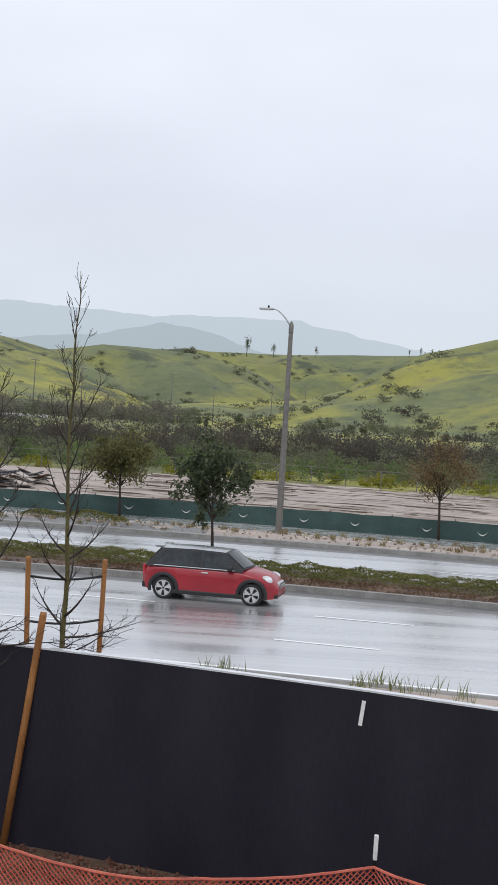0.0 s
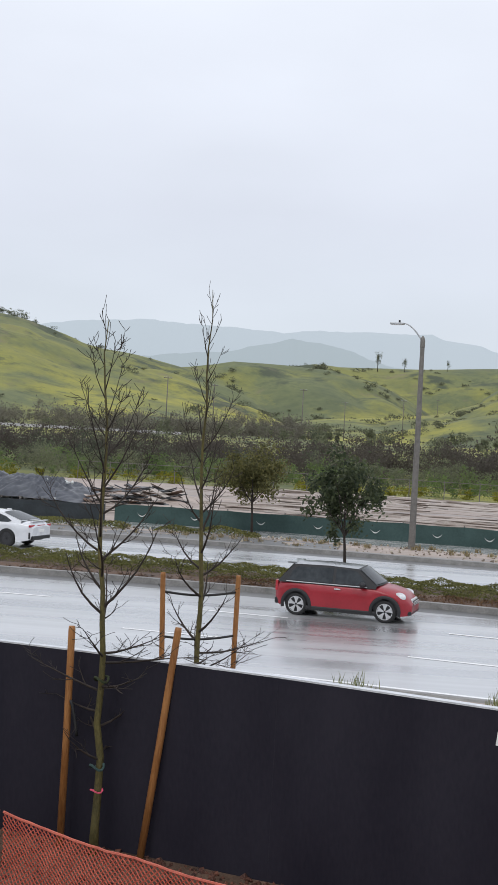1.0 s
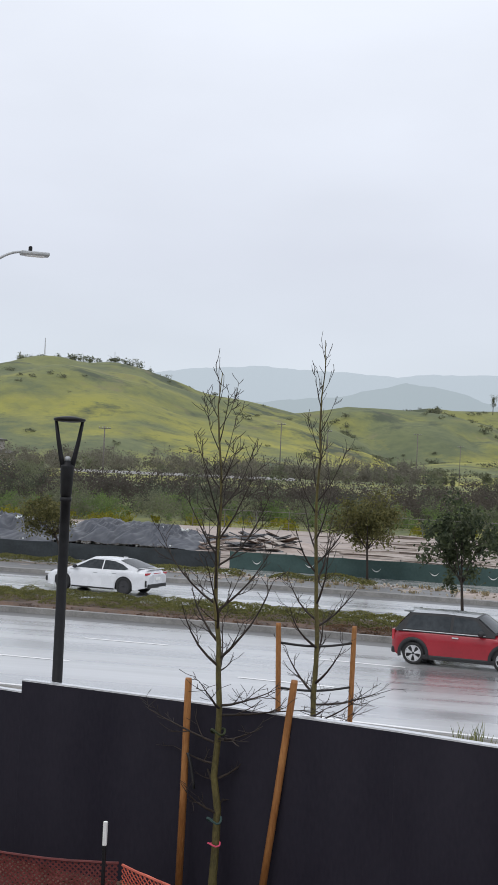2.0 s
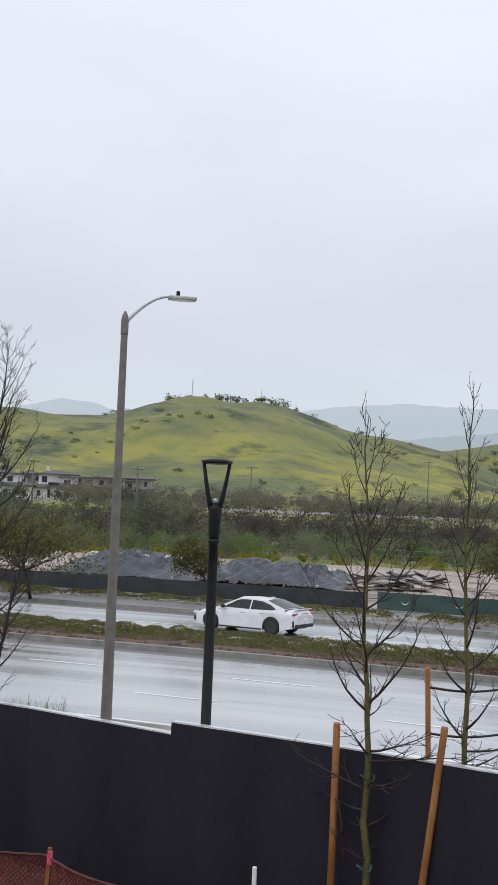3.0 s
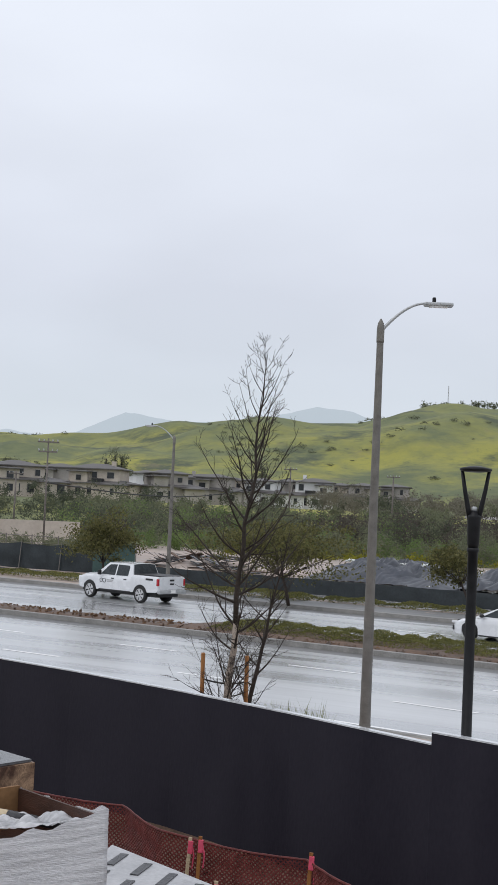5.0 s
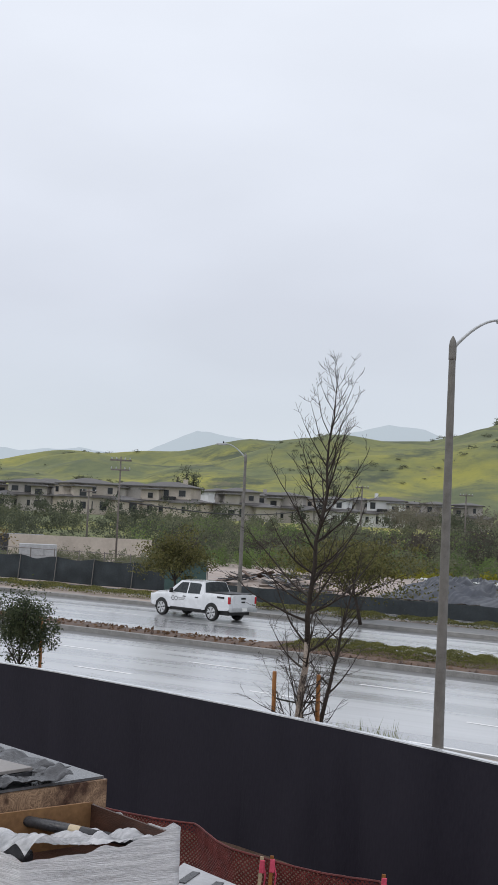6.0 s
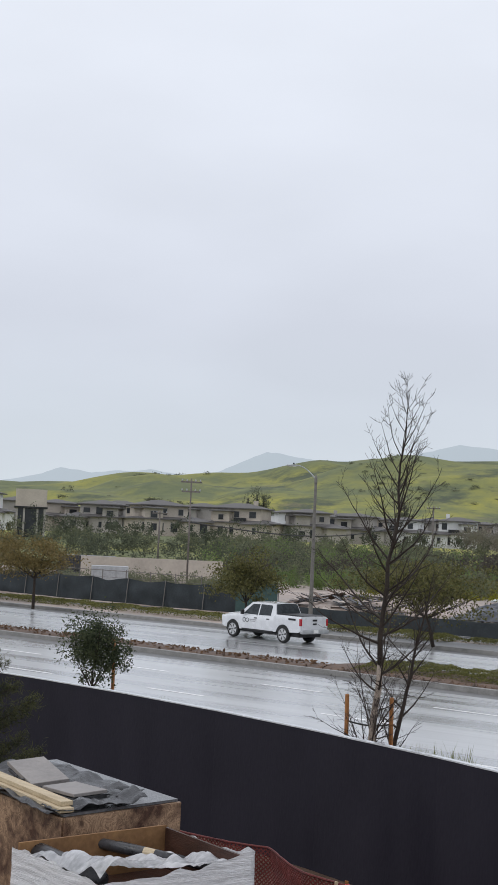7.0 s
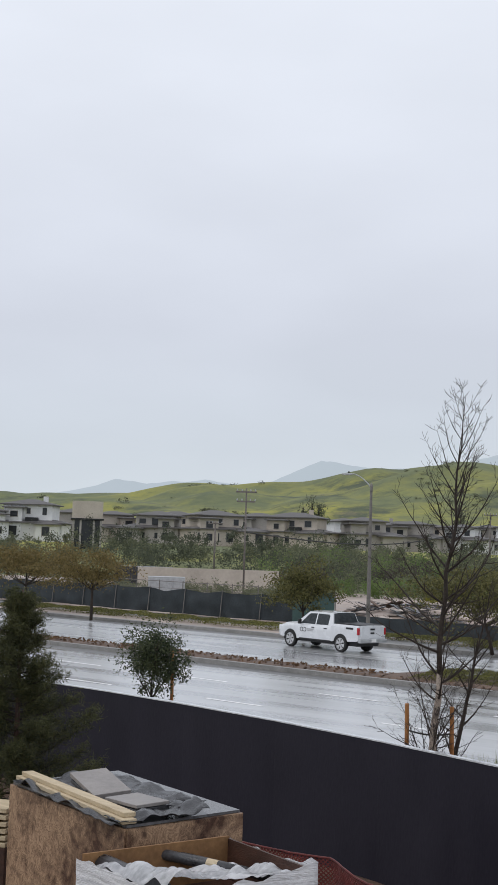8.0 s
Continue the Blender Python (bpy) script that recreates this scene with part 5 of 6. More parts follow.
# ---- houses ----
def house(az, r, w, dp, h, wall_mat, seed, label, turn=0, tower=False):
    """Stacked stucco volumes, each under its own low hipped roof with deep eaves."""
    rng = random.Random(seed)
    x, y = -math.sin(radians(az)) * r, math.cos(radians(az)) * r
    ob = thing("house", pose(x, y, ground_z(x, y) + 0.3, 0, 0, az + turn), label, "house", "houses across the valley")
    sg = rng.choice((-1, 1))
    wings = [(0, 0, w, dp, 3.2), (sg * w * 0.1, dp * 0.06, w * (0.8 if tower else 0.66), dp * 0.82, h), (-sg * w * 0.28, -dp * 0.5, w * 0.36, dp * 0.5, 2.9), (sg * w * 0.3, -dp * 0.2, w * 0.26, dp * 0.66, h - 0.7)]
    for cx, cy, ww, dd, hh in wings:
        part("wall", box_bm((ww, dd, hh + 1), (cx, cy, hh / 2 - 0.5)), wall_mat, ob)
        e, rise = 0.75, min(1.35, ww * 0.13)
        a, b = ww / 2 + e, dd / 2 + e
        k = max(0.3, a - b) if a > b else 0.3
        kb = max(0.3, b - a) if b > a else 0.3
        v = [(-a, -b, 0), (a, -b, 0), (a, b, 0), (-a, b, 0), (-a, -b, 0.2), (a, -b, 0.2), (a, b, 0.2), (-a, b, 0.2), (-k, -kb, rise), (k, -kb, rise), (k, kb, rise), (-k, kb, rise)]
        f = [(3, 2, 1, 0), (0, 1, 5, 4), (1, 2, 6, 5), (2, 3, 7, 6), (3, 0, 4, 7), (4, 5, 9, 8), (5, 6, 10, 9), (6, 7, 11, 10), (7, 4, 8, 11), (8, 9, 10, 11)]
        piece("roof", [(p[0] + cx, p[1] + cy, p[2] + hh) for p in v], f, M_ROOF, ob, "low hipped dark tile roof")
        for fl in range(2 if hh > 5 else 1):
            zc = 1.55 if fl == 0 else hh - 1.25
            nwin = max(1, int(ww / 2.9))
            for q in range(nwin):
                if rng.random() < 0.2:
                    continue
                wx = cx - ww / 2 + ww * (q + 0.5) / nwin + rng.uniform(-0.2, 0.2)
                sw, sh = rng.choice((0.7, 1.1, 1.5)), rng.choice((1.1, 1.3, 1.8 if fl == 0 else 1.4))
                fr = part("window", box_bm((sw + 0.2, 0.1, sh + 0.2), (wx, cy - dd / 2 - 0.02, zc)), rng.choice((M_STUCCO[2], M_TRIM)), ob)
                part("pane", box_bm((sw, 0.06, sh), (wx, cy - dd / 2 - 0.07, zc)), M_WINDOW, fr)
    if tower:
        part("chimney", box_bm((0.9, 0.9, 2.2), (-sg * w * 0.12, dp * 0.1, h + 0.9)), wall_mat, ob)
        part("balcony", box_bm((2.6, 1.2, 1.0), (sg * w * 0.02, -dp * 0.42, 3.9), 0.03), M_TRIM, ob, "dark railed balcony")
    return ob


HOUSES = ((32.6, 292, 15, 11, 6.2, 2, 0), (35.6, 286, 17, 12, 6.4, 0, 1), (39.2, 284, 19, 12, 6.2, 0, 0), (42.3, 292, 16, 11, 6.0, 2, 0), (47.4, 275, 15, 12, 7.0, 1, 1), (49.9, 270, 13, 11, 5.4, 1, 0), (44.3, 300, 15, 11, 6.0, 0, 0),
          (30.4, 310, 15, 11, 6.2, 2, 0), (28.3, 318, 13, 11, 6.0, 1, 0), (26.4, 326, 14, 11, 6.4, 1, 1), (24.2, 334, 13, 11, 6.2, 2, 0), (22.4, 340, 13, 11, 6.4, 2, 0), (46.0, 330, 17, 11, 6.8, 2, 0), (37.3, 322, 16, 11, 7.2, 2, 0), (41.0, 324, 18, 11, 6.8, 0, 0),
          (33.9, 338, 15, 11, 7.0, 1, 0), (31.4, 345, 15, 11, 6.6, 2, 1), (27.2, 352, 14, 11, 6.8, 2, 0), (29.6, 356, 14, 11, 6.6, 0, 0), (25.2, 362, 13, 11, 6.6, 0, 0), (39.4, 352, 15, 11, 7.6, 2, 0))
for i, (az, r, w, dp, h, c, t) in enumerate(HOUSES):
    house(az, r, w * 0.85, dp * 0.85, h, M_STUCCO[c], 100 + i, ("beige", "white", "grey")[c] + " stucco two-storey house with low grey roof", random.Random(i).uniform(-22, 22), bool(t))


def pavilion():
    az, r = 45.2, 238
    x, y = -math.sin(radians(az)) * r, math.cos(radians(az)) * r
    ob = thing("gate_tower", pose(x, y, 3.9, 0, 0, az), "beige boxy entrance tower with dark glazed base", "tower")
    part("wall", box_bm((5.6, 5, 3.2), (0, 0, 6.9)), M_STUCCO[0], ob)
    part("roof", box_bm((6.0, 5.4, 0.3), (0, 0, 5.2)), M_TRIM, ob)
    part("glazing", box_bm((4.6, 4.2, 7.0), (0, 0, 1.5)), M_WINDOW, ob)
    for u in (-2.5, -1.2, 1.2, 2.5):
        part("pillar", box_bm((0.35, 0.35, 5.0), (u, -2.2, 2.5)), M_STUCCO[2], ob)


pavilion()


def boundary_wall(az0, az1, r, h, label):
    v, f = [], []
    n = 20
    for i in range(n + 1):
        a = radians(az0 + (az1 - az0) * i / n)
        x, y = -math.sin(a), math.cos(a)
        z = 1.55
        for rr, zz in ((r, z - 1), (r, z + h), (r + 0.4, z + h), (r + 0.4, z - 1)):
            v.append((x * rr, y * rr, zz))
    for i in range(n):
        for j in range(3):
            k = i * 4 + j
            f.append((k, k + 1, k + 5, k + 4))
    f += [(0, 1, 2, 3), (n * 4, n * 4 + 1, n * 4 + 2, n * 4 + 3)]
    tagged(piece("wall_boundary", v, f, M_STUCCO[0]), label, "wall", kind="structure")


boundary_wall(36.6, 42.9, 128, 1.15, "long beige garden wall below the houses")


def container(x, y, az, size, label, m):
    ob = thing("site_container", pose(x, y, 0.2, 0, 0, az), label, "container")
    part("body", box_bm(size, (0, 0, size[2] / 2), 0.03), m, ob)
    for k in range(3):
        part("door_panel", box_bm((size[0] / 3.3, 0.06, size[2] * 0.85), (-size[0] / 3 + k * size[0] / 3, -size[1] / 2 - 0.03, size[2] / 2), 0.02), m, ob)


container(-74.6, 84.0, 42, (3.2, 1.6, 2.0), "pale grey metal cabinet behind the fence", M_GREYMETAL)
container(-92, 100, 42, (6, 3, 2.4), "low dark covered pile behind the fence", M_FELT)


# ---- cars ----
def soft(ob):
    ob.data.polygons.foreach_set("use_smooth", [True] * len(ob.data.polygons))
    ob.data.set_sharp_from_angle(angle=radians(38))
    return ob


def soft_interp(x, rows, col, span=0.07):
    xs_ = [r[0] for r in rows]
    ys_ = [r[col] for r in rows]
    return sum(float(np.interp(x + e * span, xs_, ys_)) for e in (-1, -0.5, 0, 0.5, 1)) / 5


def car_shell(ob, rows, wheels, wr, ra, paint):
    """The lower body: rows of (x, top, shoulder, half width, bottom), with arches cut over the wheels."""
    x0, x1 = rows[0][0], rows[-1][0]
    xs_ = set(np.round(np.arange(x0, x1 + 0.001, 0.07), 3)) | {x0, x1}
    for wx in wheels:
        xs_ |= {round(wx + ra * math.cos(q * math.pi / 14), 3) for q in range(15)}
    v, f = [], []
    xs_ = sorted(x for x in xs_ if x0 <= x <= x1)
    for x in xs_:
        if x in (x0, x1):
            r = rows[0] if x == x0 else rows[-1]
            zt, zs, w, zb = r[1:]
        else:
            zt, zs, w, zb = (soft_interp(x, rows, c) for c in (1, 2, 3, 4))
        for wx in wheels:
            if abs(x - wx) < ra:
                zb = max(zb, wr + math.sqrt(max(0, ra * ra - (x - wx) ** 2)))
        zb = min(zb, zs - 0.06)
        half = [(w - 0.035, zb), (w - 0.006, zb + (zs - zb) * 0.3), (w, zb + (zs - zb) * 0.68), (w - 0.012, zs - 0.03), (w - 0.05, zs + 0.012), (w * 0.62, zs + (zt - zs) * 0.8), (0, zt)]
        v += [(x, y, z) for y, z in half] + [(x, -y, z) for y, z in reversed(half[:-1])]
    k = 13
    for i in range(len(xs_) - 1):
        for j in range(k - 1):
            f.append((i * k + j, i * k + j + 1, (i + 1) * k + j + 1, (i + 1) * k + j))
    f += [tuple(range(k)), tuple(range((len(xs_) - 1) * k + k - 1, (len(xs_) - 1) * k - 1, -1))]
    body = piece("body", v, f, paint, ob, "", True)
    body.data.set_sharp_from_angle(angle=radians(40))
    w = max(r[3] for r in rows)
    part("underbody", box_bm((x1 - x0 - 0.5, 2 * w - 0.44, 0.5), ((x0 + x1) / 2, 0, wr + 0.17), 0.05), M_TRIM, ob, "dark underside")
    for wx in wheels:
        part("wheel_well", box_bm((2 * ra - 0.02, 2 * w - 0.1, 0.3), (wx, 0, wr + ra - 0.19), 0.02), M_TRIM, ob)
    return body


def cabin(ob, ws, roof, rear, hb, lean, paint, roof_paint, panes, bulge=0.12):
    """ws and rear: base (x, z); roof: rows of (x, z); sides lean in by `lean` a metre; panes: outlines (x, z) on the side."""
    base = min(ws[1], rear[1])

    def hw(z):
        return hb - lean * (z - base)

    us = (1, 0.85, 0.5, 0, -0.5, -0.85, -1)
    rings = [(ws[0], ws[1], 0.02, bulge)] + [(x, z, 0.05, bulge * (0.55 if i == 0 else -0.3 if i == len(roof) - 1 else 0)) for i, (x, z) in enumerate(roof)] + [(rear[0], rear[1], 0.02, -bulge * 0.6)]

    def top_at(q, u):
        x, z, crown, bl = q
        return (x + bl * (1 - u * u), hw(z) * u, z + crown * (1 - u * u))

    v, sides, top = [], [], []
    k = len(us) + 2
    for q in rings:
        v.append((q[0], hw(base - 0.05), base - 0.05))
        v += [top_at(q, u) for u in us]
        v.append((q[0], -hw(base - 0.05), base - 0.05))
    for i in range(len(rings) - 1):
        for j in range(k - 1):
            q = (i * k + j, i * k + j + 1, (i + 1) * k + j + 1, (i + 1) * k + j)
            (top if 0 < i < len(rings) - 2 and 0 < j < k - 2 else sides).append(q)

    def used(fs):
        ids = sorted({i for q in fs for i in q})
        at_ = {i: n for n, i in enumerate(ids)}
        return [v[i] for i in ids], [tuple(at_[i] for i in q) for q in fs]

    soft(piece("cabin_frame", *used(sides), paint, ob))
    soft(piece("roof", *used(top), roof_paint, ob))
    for q0, q1, name in ((rings[0], rings[1], "windscreen"), (rings[-1], rings[-2], "rear_window")):
        gv, gf = [], []
        for a in range(5):
            t = 0.07 + 0.87 * a / 4
            q = tuple(c0 + (c1 - c0) * t for c0, c1 in zip(q0, q1))
            sx = 0.012 if name == "windscreen" else -0.012
            gv += [(p[0] + sx, p[1], p[2] + 0.012) for p in (top_at(q, 0.93 * (1 - b / 5)) for b in range(11))]
        for a in range(4):
            for b in range(10):
                gf.append((a * 11 + b, a * 11 + b + 1, a * 11 + b + 12, a * 11 + b + 11))
        piece(name, gv, gf, M_CARGLASS, ob, "dark tinted glass", True)
    for out in panes:
        for sg in (1, -1):
            pv = [(x, sg * (hw(z) + 0.006), z) for x, z in out] + [(x, sg * (hw(z) - 0.01), z) for x, z in out]
            n = len(out)
            pf = [tuple(range(n)), tuple(range(2 * n - 1, n - 1, -1))] + [(i, (i + 1) % n, n + (i + 1) % n, n + i) for i in range(n)]
            piece("side_window", pv, pf, M_CARGLASS, ob, "dark tinted glass")


def car_wheels(ob, wheels, half, wr, rim, spokes=5, arch=None, ra=0.4):
    for wx in wheels:
        for sg in (-1, 1):
            y0, y1 = sg * (half - 0.22), sg * (half - 0.012)
            pr = [(wr * 0.62, y0), (wr * 0.98, y0), (wr, y0 + sg * 0.03), (wr, y1 - sg * 0.035), (wr * 0.96, y1 - sg * 0.008), (wr * 0.84, y1), (wr * 0.7, y1 - sg * 0.01), (wr * 0.66, y1 - sg * 0.06)]
            n = 24
            vv, ff = [], []
            for rr, yy in pr:
                for q in range(n):
                    a = 2 * math.pi * q / n
                    vv.append((wx + rr * math.cos(a), yy, wr + rr * math.sin(a)))
            for i in range(len(pr) - 1):
                for q in range(n):
                    a, b = i * n + q, i * n + (q + 1) % n
                    ff.append((a, b, b + n, a + n))
            wh = piece("tyre", vv, ff, M_TYRE, ob, "", True)
            vv = [(wx, y1 - sg * 0.07, wr)] + [(wx + wr * 0.67 * math.cos(2 * math.pi * q / n), y1 - sg * 0.07, wr + wr * 0.67 * math.sin(2 * math.pi * q / n)) for q in range(n)]
            piece("rim_back", vv, [(0, 1 + q, 1 + (q + 1) % n) for q in range(n)], M_TRIM, wh)
            vv, ff = [], []
            for q in range(spokes):
                c = 2 * math.pi * q / spokes + 0.3
                k = len(vv)
                for rr, hw_ in ((wr * 0.1, 0.3), (wr * 0.4, 0.3), (wr * 0.68, 0.36)):
                    for e in (-1, 1):
                        a = c + e * hw_ * (1.6 if rr < wr * 0.2 else 1)
                        vv += [(wx + rr * math.cos(a), y1 - sg * 0.018, wr + rr * math.sin(a)), (wx + rr * math.cos(a), y1 - sg * 0.06, wr + rr * math.sin(a))]
                for i in (0, 4):
                    b = k + i
                    ff += [(b, b + 2, b + 6, b + 4), (b, b + 4, b + 5, b + 1), (b + 2, b + 3, b + 7, b + 6)]
            lo_ = len(vv)
            for rr in (wr * 0.66, wr * 0.72):
                vv += [(wx + rr * math.cos(2 * math.pi * q / n), y1 - sg * 0.006, wr + rr * math.sin(2 * math.pi * q / n)) for q in range(n)]
            ff += [(lo_ + q, lo_ + (q + 1) % n, lo_ + n + (q + 1) % n, lo_ + n + q) for q in range(n)]
            piece("rim", vv, ff, rim, wh, "spoked wheel rim")
            if arch:
                vv, ff = [], []
                for q in range(17):
                    a = math.pi * (q / 16) * 1.16 - 0.25
                    for rr, yy in ((ra - 0.012, half - 0.03), (ra - 0.005, half + 0.012), (ra + 0.075, half + 0.006), (ra + 0.085, half - 0.03)):
                        vv.append((wx + rr * math.cos(a), sg * yy, wr + rr * math.sin(a)))
                ff = [(4 * q + j, 4 * q + 4 + j, 4 * q + 5 + j, 4 * q + 1 + j) for q in range(16) for j in range(3)]
                piece("wheel_arch", vv, ff, arch, ob, "", True)


def fittings(ob, items):
    for name, size, at_, mm in items:
        part(name, box_bm(size, at_, min(size) * 0.3), mm, ob)


def oval(ob, name, at_, size, material, label=""):
    bm = bmesh.new()
    bmesh.ops.create_uvsphere(bm, u_segments=14, v_segments=9, radius=1)
    bmesh.ops.scale(bm, vec=size, verts=bm.verts)
    bmesh.ops.translate(bm, vec=at_, verts=bm.verts)
    return part(name, bm, material, ob, label, True)


def hatchback(m):
    ob = thing("hatchback_car", m, "small red hatchback with black roof on wet road", "car", "vehicles on the road")
    rows = ((-1.9, 0.78, 0.7, 0.68, 0.42), (-1.84, 0.93, 0.84, 0.78, 0.3), (-1.65, 0.96, 0.89, 0.83, 0.22), (-1.0, 0.97, 0.9, 0.86, 0.18), (0.6, 0.96, 0.89, 0.86, 0.18), (0.95, 1.0, 0.89, 0.86, 0.18), (1.3, 0.96, 0.82, 0.85, 0.19), (1.6, 0.88, 0.73, 0.81, 0.2), (1.82, 0.76, 0.64, 0.7, 0.22), (1.94, 0.58, 0.5, 0.58, 0.26))
    wheels, wr, ra = (1.24, -1.26), 0.31, 0.36
    car_shell(ob, rows, wheels, wr, ra, M_CARRED)
    cabin(ob, (0.98, 0.98), ((0.42, 1.4), (-0.4, 1.43), (-1.4, 1.41)), (-1.78, 0.95), 0.82, 0.36, M_TRIM, M_CARGREY,
          (((0.72, 0.99), (0.42, 1.31), (0.32, 1.35), (-0.18, 1.37), (-0.18, 0.97)), ((-0.26, 0.97), (-0.26, 1.37), (-1.3, 1.34), (-1.42, 1.24), (-1.5, 1.0), (-1.4, 0.97))))
    car_wheels(ob, wheels, 0.86, wr, M_RIM, 5, M_TRIM, ra)
    for sg in (-1, 1):
        hl = oval(ob, "head_light", (1.6, sg * 0.635, 0.72), (0.17, 0.12, 0.13), M_RIM, "round chrome-ringed headlight")
        oval(hl, "lens", (1.635, sg * 0.645, 0.725), (0.15, 0.11, 0.11), M_LAMPLENS)
        oval(ob, "fog_light", (1.83, sg * 0.5, 0.42), (0.07, 0.07, 0.07), M_LAMPLENS, "small round fog light")
        oval(ob, "door_mirror", (0.62, sg * 0.95, 1.0), (0.09, 0.12, 0.08), M_TRIM, "black door mirror")
    grille = part("grille", box_bm((0.1, 0.84, 0.24), (1.885, 0, 0.55), 0.05), M_RIM, ob, "chrome-framed grille")
    part("grille_mesh", box_bm((0.1, 0.74, 0.16), (1.9, 0, 0.55), 0.03), M_TRIM, grille)
    for z in (0.51, 0.55, 0.59):
        part("grille_bar", box_bm((0.03, 0.72, 0.014), (1.955, 0, z)), M_RIM, grille)
    fittings(ob, (("side_sill", (2.0, 1.71, 0.13), (0, 0, 0.24), M_TRIM), ("door_handle", (0.18, 0.03, 0.035), (-0.1, -0.862, 0.82), M_RIM), ("door_handle", (0.18, 0.03, 0.035), (-0.1, 0.862, 0.82), M_RIM), ("tail_light", (0.08, 0.2, 0.3), (-1.86, 0.66, 0.78), M_REDLENS), ("tail_light", (0.08, 0.2, 0.3), (-1.86, -0.66, 0.78), M_REDLENS), ("front_bumper", (0.16, 1.3, 0.12), (1.86, 0, 0.3), M_TRIM), ("rear_bumper", (0.14, 1.5, 0.18), (-1.84, 0, 0.36), M_TRIM), ("belt_trim", (2.3, 0.02, 0.022), (-0.42, -0.842, 0.935), M_RIM), ("belt_trim", (2.3, 0.02, 0.022), (-0.42, 0.842, 0.935), M_RIM), ("roof_spoiler", (0.26, 1.1, 0.05), (-1.5, 0, 1.43), M_CARGREY), ("wiper", (0.03, 0.5, 0.02), (0.86, 0.2, 1.08), M_TRIM)))


def saloon(m):
    ob = thing("saloon_car", m, "white four-door saloon car driving on the wet road", "car", "vehicles on the road")
    rows = ((-2.5, 0.86, 0.78, 0.72, 0.44), (-2.43, 1.03, 0.9, 0.82, 0.34), (-2.0, 1.07, 0.95, 0.91, 0.24), (-1.4, 1.03, 0.96, 0.93, 0.19), (0.7, 0.95, 0.9, 0.93, 0.18), (1.1, 0.98, 0.88, 0.92, 0.18), (1.7, 0.9, 0.78, 0.91, 0.19), (2.1, 0.8, 0.68, 0.84, 0.2), (2.33, 0.66, 0.56, 0.7, 0.24), (2.4, 0.52, 0.46, 0.6, 0.3))
    wheels, wr, ra = (1.42, -1.43), 0.345, 0.395
    car_shell(ob, rows, wheels, wr, ra, M_CARWHITE)
    cabin(ob, (1.15, 0.96), ((0.2, 1.37), (-0.4, 1.4), (-1.05, 1.36)), (-2.02, 1.06), 0.86, 0.5, M_CARWHITE, M_CARWHITE,
          (((0.85, 0.98), (0.28, 1.28), (0.1, 1.33), (-0.38, 1.34), (-0.38, 0.97)), ((-0.44, 0.97), (-0.44, 1.34), (-0.9, 1.31), (-1.3, 1.2), (-1.6, 1.04), (-1.45, 0.99))))
    car_wheels(ob, wheels, 0.93, wr, M_RIM_DARK, 10)
    fittings(ob, (("tail_light", (0.1, 0.56, 0.1), (-2.41, 0.58, 0.88), M_REDLENS), ("tail_light", (0.1, 0.56, 0.1), (-2.41, -0.58, 0.88), M_REDLENS), ("light_bar", (0.06, 0.62, 0.03), (-2.46, 0, 0.9), M_REDLENS), ("rear_bumper", (0.16, 1.5, 0.16), (-2.44, 0, 0.42), M_TRIM), ("diffuser_trim", (0.06, 0.14, 0.26), (-2.4, 0.78, 0.5), M_TRIM), ("number_plate", (0.03, 0.4, 0.12), (-2.5, 0, 0.68), M_WHITE), ("head_light", (0.34, 0.28, 0.1), (2.18, 0.66, 0.66), M_LAMPLENS), ("head_light", (0.34, 0.28, 0.1), (2.18, -0.66, 0.66), M_LAMPLENS), ("front_grille", (0.08, 1.0, 0.16), (2.37, 0, 0.5), M_TRIM), ("air_intake", (0.1, 0.12, 0.2), (2.27, 0.72, 0.42), M_TRIM), ("side_sill", (2.0, 1.84, 0.06), (0, 0, 0.21), M_TRIM), ("door_handle", (0.2, 0.03, 0.035), (-0.12, 0.93, 0.82), M_GREYMETAL), ("door_handle", (0.2, 0.03, 0.035), (-1.0, 0.93, 0.84), M_GREYMETAL), ("boot_spoiler", (0.16, 1.3, 0.03), (-2.36, 0, 1.07), M_CARWHITE), ("roof_antenna", (0.2, 0.04, 0.06), (-1.0, 0, 1.44), M_CARWHITE)))
    for sg in (-1, 1):
        oval(ob, "door_mirror", (0.8, sg * 1.0, 1.02), (0.09, 0.13, 0.08), M_TRIM, "black door mirror")


